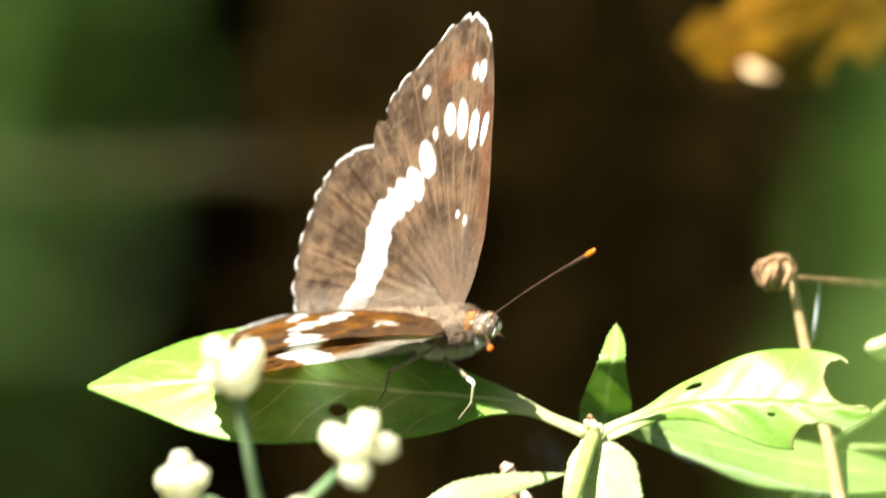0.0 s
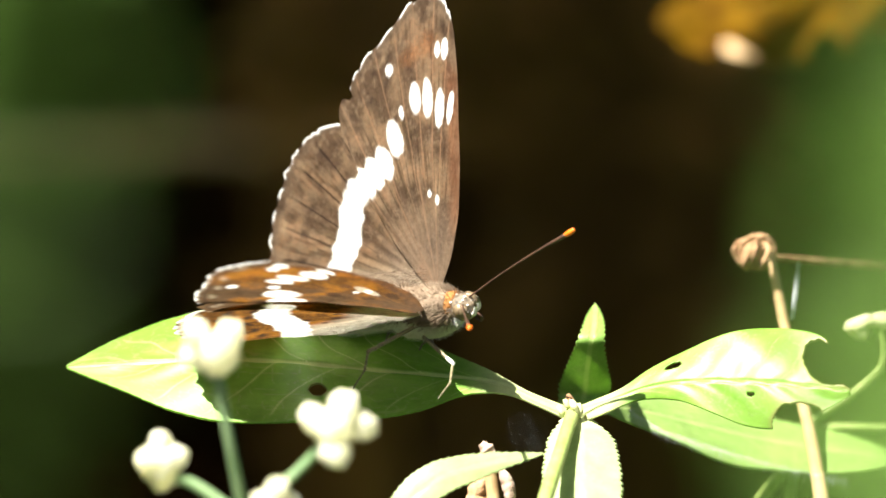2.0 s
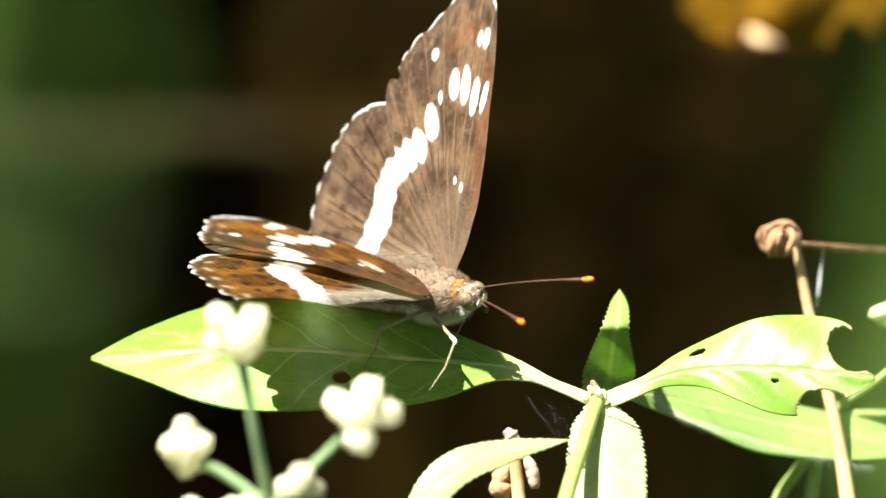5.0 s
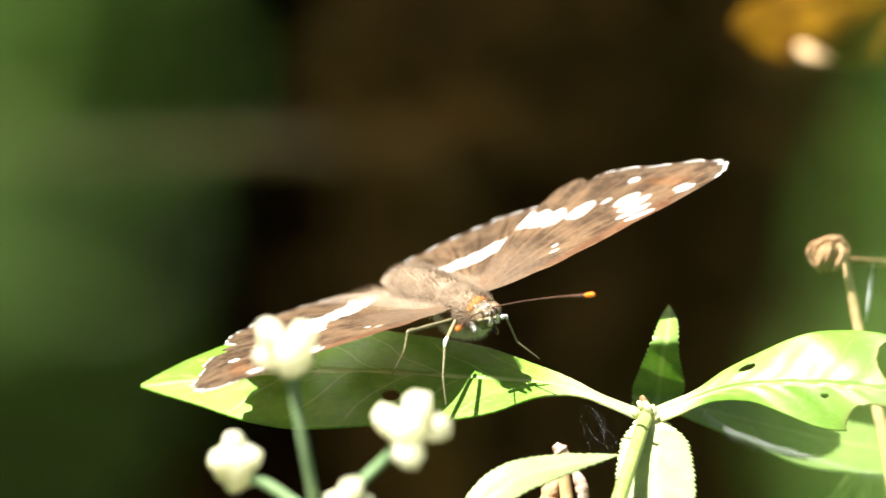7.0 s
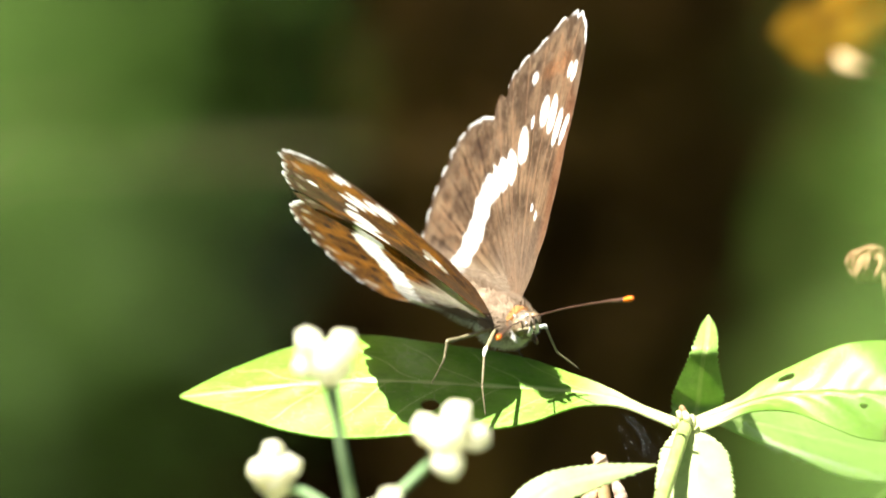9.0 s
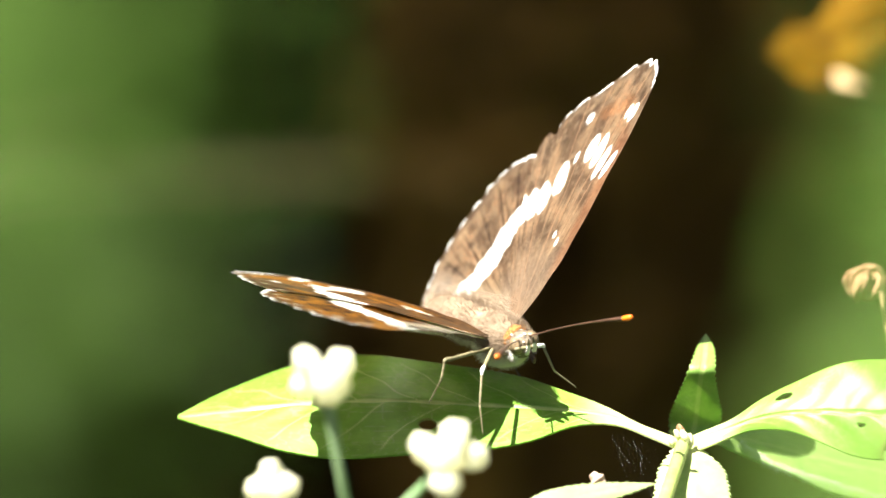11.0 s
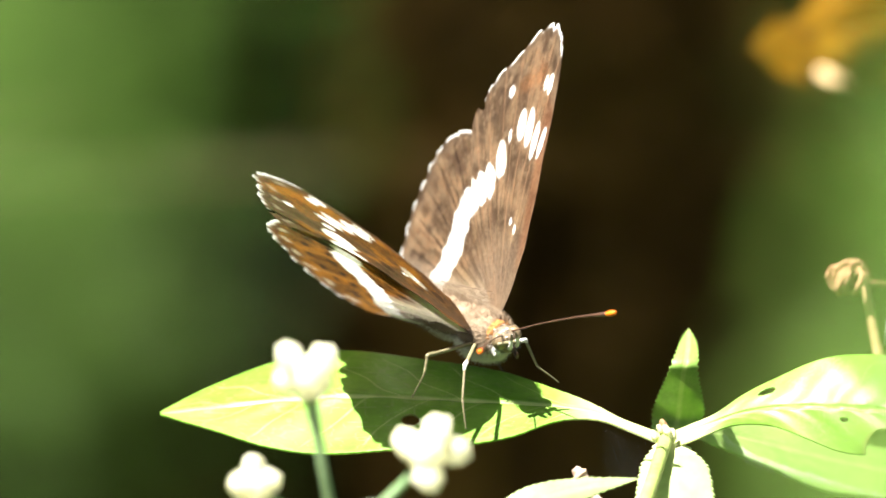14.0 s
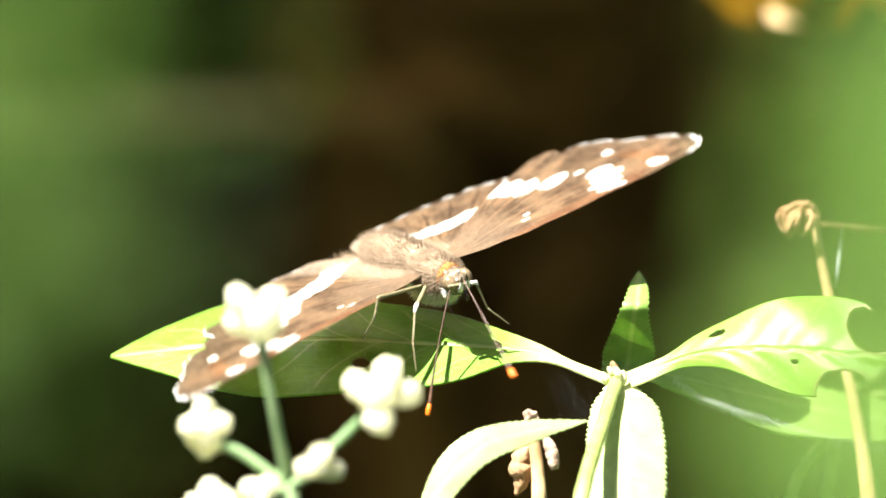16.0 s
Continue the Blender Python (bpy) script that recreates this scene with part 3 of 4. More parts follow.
def build_leafy_plant():
    plant = thing("leafy_plant", NODE, "young green plant with long pointed leaves in pairs", "plant")
    low = NODE + Vector((0.01, 0.03, -0.9))
    part("stem", mesh("stem", *moved(tube([P(15.06, -18.51, 1), P(14.15, -21.45, 8), P(11.55, -30.22, 23), P(9.4, -42.96, 26), low.lerp(NODE, 0.4), low], [0.75 * MM, 0.7 * MM, 0.8 * MM, 1.0 * MM, 2 * MM, 3 * MM], 60, 12, 0.05, 3), NODE)), STEM, plant)
    perch = part("leaf", leaf_mesh("perch", [P(14.83, -18.51, 0), P(11.38, -17.04, 0), P(7.41, -15.45, 0), P(-4.75, -14.09, -1), P(-17.21, -13.07, -4), P(-35.6, -13.75, -10)], 8.15,
                 (-0.05, 0.60, -0.80), (0.02, -0.745, 0.667), 340, 52, 0.08, 46, (0.62, 0.92), 0.13, (0, 0.02, 0.30, 0.63, 0.84, 0.96, 1.0, 0.97, 0.82, 0.48, 0.02), (0, 0.02, 0.20, 0.55, 0.76, 0.93, 0.99, 0.93, 0.74, 0.38, 0.02),
                 0.0, 0.25, ((0.497, -0.45, 0.015, 0.095),), (), 1, NODE, stalk=0.95), LEAF, plant, "broad green leaf that bears the butterfly")
    right = part("leaf", leaf_mesh("right", [P(15.17, -18.73, 0), P(18.45, -17.49, 2), P(22.41, -16.02, 3), P(26.94, -15.34, 4.5), P(33.73, -15.4, 6.5), P(42.79, -16.24, 9)], 5.5,
                 (-0.05, 0.87, -0.49), (0.08, -0.90, 0.43), 220, 38, 0.0, 40, (0.55, 0.75), 0.14, (0, 0.06, 0.13, 0.36, 0.60, 0.83, 1.02, 1.16, 1.23, 1.14, 0.68), (0, 0.05, 0.08, 0.15, 0.29, 0.54, 0.74, 0.80, 0.70, 0.40, 0.05),
                 0.13, 0.3, ((0.385, 0.62, 0.026, 0.09), (0.65, -0.28, 0.010, 0.04)), ((0.93, 0.50, 0.085, 0.40), (1.03, 0.70, 0.105, 0.62), (0.80, -1.0, 0.085, 0.5)), 2, NODE, 0.0, 0.9), LEAF, plant, "green leaf bitten along its edges")
    part("leaf", leaf_mesh("lower_right", [P(17.4, -18.0, -6), P(20.72, -17.94, -14), P(28.64, -19.75, -20), P(36, -21.34, -24), P(49.58, -23.15, -26)], 4.6,
                 (0.10, 0.55, -0.8), (-0.1, -0.62, 0.78), 170, 26, 0.10, 60, (0.6, 0.8), 0.08, (0, 0.15, 0.5, 0.8, 0.95, 1.0, 1.0, 0.9, 0.7, 0.4, 0.02), (0, 0.10, 0.34, 0.56, 0.73, 0.86, 0.90, 0.86, 0.7, 0.4, 0.02), 0.1, 0.3, (), (), 4, NODE, 0.18), LEAF, plant)
    part("leaf", leaf_mesh("upper", [P(15.62, -18.51, -9), P(16.19, -16.81, -11), P(16.53, -14.09, -8), P(16.92, -11.26, -4.5), P(17.21, -9.68, -6), P(17.32, -7.41, -12)], 2.65,
                 (-0.98, 0.05, 0.1), (0.98, 0.05, -0.1), 130, 20, 0.30, 26, (0.45, 0.75), 0.06, (0.5, 0.86, 0.98, 0.86, 0.72, 0.59, 0.47, 0.37, 0.28, 0.16, 0.0), None, 0.12, 0.1, (), (), 5, NODE, 0.1, 0.3), LEAF, plant)
    part("leaf", leaf_mesh("lower", [P(15.5, -18.96, 1), P(15.8, -20.21, 3), P(15.9, -23.15, 8), P(16.0, -29.0, 15), P(15.8, -37.0, 21), P(15.5, -46.0, 24)], 3.75,
                 (-0.95, 0.05, -0.25), (0.95, 0.0, -0.2), 170, 20, 0.45, 46, (0.42, 0.75), 0.03, (0.25, 0.80, 0.95, 1.0, 1.0, 1.0, 0.95, 0.85, 0.65, 0.4, 0.02), None, 0.1, 0.1, (), (), 6, NODE, 0.5), LEAF, plant)
    part("leaf", leaf_mesh("lowest", [P(-5.32, -35.04, 16), P(-2.77, -29.38, 16), P(0.91, -25.41, 15), P(6, -23.6, 13), P(12.17, -22.47, 11)], 1.9,
                 (-0.35, 0.85, -0.35), (0.3, -0.85, 0.35), 120, 18, 0.2, 28, (0.45, 0.8), 0.06, (0, 0.5, 0.8, 1.0, 1.0, 0.9, 0.75, 0.6, 0.42, 0.22, 0.02), None, 0.1, 0.1, (), (), 7, NODE, 0.45), LEAF, plant, "narrow yellowish leaf, its colour whitened as in full sun")
    part("stem", mesh("side_stem", *moved(tube([P(-5.32, -35.04, 16), P(-1.36, -38.43, 8), P(6.85, -41.83, -3)], [0.5 * MM, 0.7 * MM], 16, 8), NODE)), STEM, plant)
    hairs = random.Random(8)
    fringe = []
    edge = curve_points([P(20.72, -18.17, -12.5), P(23.55, -20.04, -14), P(28.64, -21.9, -16.5), P(34.87, -23.6, -19.5), P(42.79, -25.41, -21.5)], 320)
    for p in edge[4:]:
        tip = p + (PLAN @ Vector((hairs.uniform(-0.6, 0.3), -1, hairs.uniform(-0.4, 0.4)))) * hairs.uniform(0.35, 1.15) * MM
        p = p + RISE * hairs.uniform(0, 0.35) * MM
        fringe.append(moved(tube([p, tip], [0.008 * MM, 0.004 * MM], 2, 3), NODE))
    part("leaf_hair", mesh("leaf_hair", *merged(fringe)), SILK, plant, "fine white hairs along the leaf edge")
    rnd = random.Random(14)
    silk = []
    for k in range(12):
        a = NODE.lerp(P(4.5, -15.9, 0), rnd.uniform(0.08, 0.85)) - RISE * rnd.uniform(0.2, 0.9) * MM
        b = P(rnd.uniform(10.2, 14.2), rnd.uniform(-25.0, -19.5), rnd.uniform(-3, 6))
        if k % 3 == 0:
            a, b = a.lerp(b, rnd.uniform(0.2, 0.6)), b + SIDE * rnd.uniform(-2.5, 1.0) * MM + RISE * rnd.uniform(-0.5, 2.5) * MM
        silk.append(moved(tube([a, a.lerp(b, 0.5) - RISE * rnd.uniform(0, 0.9) * MM, b], [0.0008 * MM, rnd.uniform(0.0010, 0.0020) * MM, 0.0007 * MM], 8, 4), NODE))
    part("cobweb", mesh("cobweb", *merged(silk)), SILK, plant, "fine cobweb strung below the leaf stalk")["kind"] = "stuff"
    rnd = random.Random(4)
    for (x, y, z, r, up) in ((1046, 748, 1, 0.55, 1.0), (1040, 752, 1.5, 0.4, 0.8), (1062, 762, 1.5, 0.5, 0.6), (1030, 764, 2, 0.45, 0.6), (1053, 756, 2, 0.5, 0.9)):
        c = P((x - 784) * 0.0566, (441 - y) * 0.0566, z)
        part("bud", mesh("bud", *moved(blob(c, (r * 1.5 * MM, r * 0.8 * MM, r * 0.8 * MM), (PLAN @ Matrix(((rnd.uniform(-0.5, 0.5), 1, 0), (1, 0.2, 0), (0, 0, 1))).transposed()).normalized(), 0.3, x), NODE)), BUD if y > 750 else DRY, plant)
    return plant, perch


def build_flowers():
    """An umbel of small cream flowers on bluish stalks, in front of the leaf."""
    hub = P(-17.77, -29.09, 52)
    ob = thing("white_flower_umbel", hub, "cluster of cream white flowers on bluish green stalks", "flower")
    part("stem", mesh("stem", *moved(tube([hub, P(-17.21, -32.21, 52), P(-16.07, -42.96, 48), hub + Vector((0.03, 0.05, -0.8))], [0.75 * MM, 0.9 * MM, 1.2 * MM, 3 * MM], 30, 10), hub)), STEM_BLUE, ob)
    rnd = random.Random(12)
    # stalk end, bend of the stalk, then the rounded lobes: places and radii in mm
    heads = ((P(-20.6, -14.09, 56), P(-19.47, -20.32, 55), ((P(-22.53, -10.58, 57), 1.45), (P(-19.41, -10.7, 55), 1.40), (P(-20.6, -12.62, 57), 1.85), (P(-22.75, -12.85, 56), 1.25), (P(-19.7, -13.07, 55), 1.3))),
             (P(-9.17, -20.66, 54), P(-10.98, -22.87, 53), ((P(-10.64, -19.13, 54), 1.5), (P(-7.98, -17.89, 54), 1.5), (P(-5.94, -19.87, 53), 1.4), (P(-8.72, -22.36, 55), 1.5), (P(-8.89, -20.04, 55), 1.7))),
             (P(-25.98, -24.62, 51), P(-23.43, -25.3, 51), ((P(-26.21, -21.34, 51), 0.95), (P(-24.79, -23.04, 51), 1.2), (P(-27.45, -23.32, 52), 1.25), (P(-26.21, -23.83, 51), 2.0))),
             (P(-14.72, -27.39, 53), P(-16.07, -28.24, 53), ((P(-14.55, -26.15, 53), 1.2), (P(-15.9, -27.22, 54), 1.1), (P(-13.36, -27.45, 52), 1.1))),
             (P(-24.85, -31.36, 52), P(-21.73, -30.79, 52), ((P(-25.41, -29.94, 52), 1.4), (P(-26.72, -31.07, 52), 1.4), (P(-24.22, -30.79, 53), 1.3))),
             (P(-20.72, -30.51, 53), P(-19.47, -29.94, 53), ((P(-21.45, -29.49, 53), 1.1), (P(-20.04, -29.38, 53), 1.1))))
    for c, bend, lobes in heads:
        part("stalk", mesh("stalk", *moved(tube([hub, bend, c], [0.55 * MM, 0.5 * MM, 0.6 * MM], 18, 8), hub)), STEM_BLUE, ob)
        head = part("flower_head", mesh("flower_head", *moved(blob(c, (1.0 * MM,) * 3, None, 0.4, len(lobes)), hub)), PETAL, ob)
        for i, (d, r) in enumerate(lobes):
            turn = (d - c).to_track_quat("X", "Z").to_matrix()
            part("petal", mesh("petal", *moved(blob(d, (1.12 * r * MM, r * MM, 0.9 * r * MM), turn, 0.30, i + r, 12, 16), hub)), PETAL, head)
            for q in range(3):
                e = d + Vector((rnd.gauss(0, 0.45), -abs(rnd.gauss(0.7, 0.2)), rnd.gauss(0.3, 0.45))).normalized() * r * 1.0 * MM
                part("stamen", mesh("stamen", *moved(blob(e, (0.2 * MM,) * 3, None, 0.3, q, 5, 6), hub)), BUD, head)
    return ob


def build_seed_head():
    c = P(33.39, -2.55, -26)
    ob = thing("dry_seed_head", c, "withered brown seed head on a straw stalk", "plant")
    part("husk", mesh("husk", *moved(blob(c, (1.25 * MM, 1.3 * MM, 1.25 * MM), None, 0.6, 3, 14, 18), c)), DRY, ob)
    rnd = random.Random(5)
    for i in range(24):
        pole = Vector((rnd.gauss(0, 0.45), rnd.gauss(0, 0.45), 1)).normalized()
        way = pole.cross(Vector((rnd.gauss(0, 1), rnd.gauss(0, 1), 0.1))).normalized()
        high = rnd.uniform(0.75, 1.2)
        arc = [c + (way * x * high + pole * z) * MM for x, z in ((0.4, -1.5), (1.4, -1.0), (1.85, 0.2), (1.5, 1.2), (0.8, 1.45), (0.5, 0.9))]
        part("bract", mesh("bract", *moved(tube(arc, [0.14 * MM, 0.30 * MM, 0.34 * MM, 0.30 * MM, 0.22 * MM, 0.08 * MM], 16, 6, 0.35, i), c)), DRY, ob)
    part("stem", mesh("stem", *moved(tube([P(34.53, -1.64, -26), P(35.15, -3.91, -26), P(36.28, -9.57, -26), P(37.7, -15.51, -24), P(39.39, -23.15, -22), P(41.09, -37.3, -20), c + Vector((0.05, 0.05, -0.8))], [0.42 * MM, 0.5 * MM, 0.55 * MM, 0.6 * MM, 0.7 * MM, 1 * MM, 2.5 * MM], 50, 8), c)), STRAW, ob)
    part("twig", mesh("twig", *moved(tube([P(34.98, -2.89, -27), P(38.26, -3.17, -32), P(42.79, -3.57, -42), P(51.85, -4.47, -60)], [0.3 * MM, 0.32 * MM, 0.35 * MM, 0.5 * MM], 20, 6), c)), DRY, ob)
    part("silk", mesh("silk", *moved(tube([P(37.75, -3.17, -31), P(37.47, -5.89, -31), P(37.07, -9.11, -31)], [0.06 * MM, 0.16 * MM, 0.12 * MM], 14, 6, 0.9, 2), c)), SILK, ob)
    return ob


def build_thin_stems():
    c = P(32.55, -30.39, -30)
    foot = Vector((c.x - 0.01, c.y + 0.02, -0.01))
    ob = thing("budding_stem", foot, "thin pale green stem with small yellow buds", "plant", "thin stems")
    part("stem", mesh("stem", *moved(tube([P(45.85, -9.34, -30), P(46.19, -13.53, -30), P(43.36, -16.41, -30), P(39.11, -19.47, -30), P(35.94, -24.51, -30), c, c.lerp(foot, 0.4), foot], [0.3 * MM, 0.35 * MM, 0.42 * MM, 0.5 * MM, 0.6 * MM, 0.7 * MM, 1 * MM, 2 * MM], 60, 8), foot)), STEM, ob)
    for i, (d, r) in enumerate(((P(43.7, -9.9, -30), 1.3), (P(44.6, -9.34, -30), 1.1), (P(46.24, -9.28, -30), 1.3), (P(44.03, -10.58, -30), 1.0))):
        part("bud", mesh("bud", *moved(blob(d, (r * MM, r * 0.75 * MM, r * 0.7 * MM), None, 0.4, i), foot)), BUD, ob)
    c = P(37.13, -23.72, -30)
    foot = Vector((c.x, c.y + 0.03, -0.01))
    ob = thing("thin_stem", foot, "thin pale green stem rising from the undergrowth", "plant", "thin stems")
    part("stem", mesh("stem", *moved(tube([P(52.98, -19.64, -30), P(46.19, -19.98, -30), P(40.53, -20.09, -30), P(38.37, -21.17, -30), c, c.lerp(foot, 0.3), foot], [0.35 * MM, 0.42 * MM, 0.5 * MM, 0.6 * MM, 0.7 * MM, 1 * MM, 2 * MM], 50, 8), foot)), STEM, ob)


def build_sway(name, foot, label, clumps, count, size, seed, bend):
    """A leafy shoot that the wind moves about its foot."""
    ob = thing(name, foot, label, "plant", "swaying shoots")
    for k, (c, r) in enumerate(clumps):
        part("stem", mesh("stem", *moved(tube([foot, foot.lerp(c, 0.5) + bend, c], [0.002, 0.0015, 0.0008], 16, 6), foot)), STEM, ob)
        part("spray", leaf_cloud("spray", count, in_mist(c, r), size, BRIGHT, seed + k, origin=foot), BRIGHT, ob, "spray of sunlit green leaves")["kind"] = "stuff"
    return ob


def build_grass_stalk():
    foot = P(-67.01, 6.28, -600)
    foot.z = -0.01
    ob = thing("grass_stalk", foot, "yellowed grass stalk bent over in the shade", "grass")
    part("stem", mesh("stem", *moved(tube([foot, P(-68.15, -9, -600), P(-55.69, 5.72, -600), P(-35.88, 8.21, -600)], [0.0013, 0.0012, 0.0010, 0.0011], 40, 8), foot)), STRAW, ob)
    part("ear", mesh("ear", *moved(tube([P(-36.2, 8.2, -600), P(-20.6, 8.55, -600), P(-4.75, 6.96, -600)], [0.0016, 0.0017, 0.0015, 0.0008], 40, 8, 0.6, 4), foot)), STRAW, ob, "ragged seed ear")
    part("blade", mesh("blade", *moved(tube([P(-60.0, 2.0, -600), P(-52.0, 12.0, -590), P(-44.0, 14.0, -580)], [0.0012, 0.0010, 0.0003], 20, 6), foot)), STRAW, ob)


def build_withered_leaf():
    c = P(6.6, -22.9, 8)
    foot = Vector((c.x, c.y + 0.01, -0.01))
    ob = thing("withered_flower", foot, "shrivelled pinkish brown flower on a dry stalk", "plant")
    for line, radii, mat in (((P(5.9, -21.5, 8), P(6.7, -22.4, 8), P(7.6, -23.6, 8)), (0.4, 0.75, 0.55, 0.3), WITHER),
                             ((P(7.5, -23.5, 8), P(8.5, -25.4, 8), P(8.9, -27.4, 8)), (0.3, 0.5, 0.75, 0.35), WITHER),
                             ((P(6.3, -25.0, 7), P(5.4, -26.6, 7), P(5.6, -28.4, 7), P(5.0, -30.0, 7)), (0.3, 0.9, 1.15, 0.8, 0.2), DRY)):
        part("husk", mesh("husk", *moved(tube(line, [q * MM for q in radii], 18, 12, 0.3, len(radii)), foot)), mat, ob)
    part("stem", mesh("stem", *moved(tube([c, P(7.2, -27.68, 8), P(7.4, -32.64, 8), foot], [0.6 * MM, 0.7 * MM, 0.9 * MM, 2 * MM], 24, 8), foot)), STRAW, ob)


def build_yellow_leaf():
    foot_at = P(51.85, 13.64, -150)
    foot = Vector((foot_at.x + 0.05, foot_at.y, -0.01))
    ob = thing("yellowed_shrub", foot, "tall stem with a large yellowing leaf", "plant")
    part("stem", mesh("stem", *moved(tube([P(54.11, 29.49, -150), P(55.24, 21.56, -150), foot_at, foot], [1.2 * MM, 1.5 * MM, 2 * MM, 4 * MM], 24, 8), foot)), STRAW, ob)
    me = leaf_mesh("gold", [P(55.24, 26.66, -150), P(47.88, 24.39, -148), P(39.96, 23.83, -146), P(32.6, 22.58, -146), P(23.55, 20.55, -150)], 7.6,
                   (0.05, 0.95, 0.20), (0.0, -0.95, -0.16), 120, 24, 0.4, 14, (0.45, 0.5), 0.05, (0, 0.7, 0.95, 1.05, 0.92, 1.0, 1.05, 0.9, 0.75, 0.5, 0.03), None, 0.1, 0.9, ((0.34, 0.30, 0.03, 0.12),), ((0.30, -1.0, 0.06, 0.30), (0.47, -1.05, 0.05, 0.35), (0.74, -1.0, 0.07, 0.40), (0.86, 0.9, 0.05, 0.4)), 9, foot)
    part("leaf", me, GOLD, ob, "yellow and rust brown leaf")
    # sun glint on the curled edge, put in as a straw-pale lump
    part("edge_glint", mesh("edge_glint", *moved(blob(P(31.58, 17.72, -145), (1.7 * MM, 0.5 * MM, 1.1 * MM), PLAN @ Euler((0.5, 0, -0.5)).to_matrix(), 0.9, 4), foot)), STRAW, ob, "curled edge, its sun glint put into pale colour")


# ---- butterfly ----
def body_turn(f, l, u):
    """The butterfly's turn in the world from its forward, left and up ways in the plan."""
    m = Matrix((Vector(f), Vector(l), Vector(u))).transposed()
    q = (PLAN @ m).to_quaternion()
    return q


TURN_A = body_turn((0.704, 0.074, 0.707), (0.489, 0.671, -0.557), (-0.515, 0.738, 0.436))
TURN_B = body_turn((0.446, -0.101, 0.890), (0.829, 0.421, -0.368), (-0.337, 0.902, 0.271))
SEAT_A = P(0.8, -7.26, 1.8)
SEAT_B = P(-3.14, -7.06, -1)


def stance(seat, turn):
    return Matrix.Translation(seat) @ turn.to_matrix().to_4x4()


POSE_A, POSE_B = stance(SEAT_A, TURN_A), stance(SEAT_B, TURN_B)


def aimed(base, way):
    """The pose, in the butterfly's space, of a part that points along way."""
    return Matrix.Translation(base) @ Vector(way).to_track_quat("X", "Z").to_matrix().to_4x4()


def fur(centre, radii, count, length, seed, back=(-0.6, 0, 0.3)):
    """Short hairs standing on a rounded lump."""
    rnd = random.Random(seed)
    verts, faces = [], []
    for _ in range(count):
        d = Vector((rnd.gauss(0, 1), rnd.gauss(0, 1), rnd.gauss(0, 1))).normalized()
        p = Vector(centre) + Vector((d.x * radii[0], d.y * radii[1], d.z * radii[2])) * 0.97
        tip = p + (d + Vector(back) * 0.6).normalized() * length * rnd.uniform(0.5, 1.2)
        s = d.cross(Vector((rnd.random(), rnd.random(), rnd.random()))).normalized() * length * 0.035
        k = len(verts)
        verts += [p - s, p + s, tip]
        faces.append((k, k + 1, k + 2))
    return verts, faces


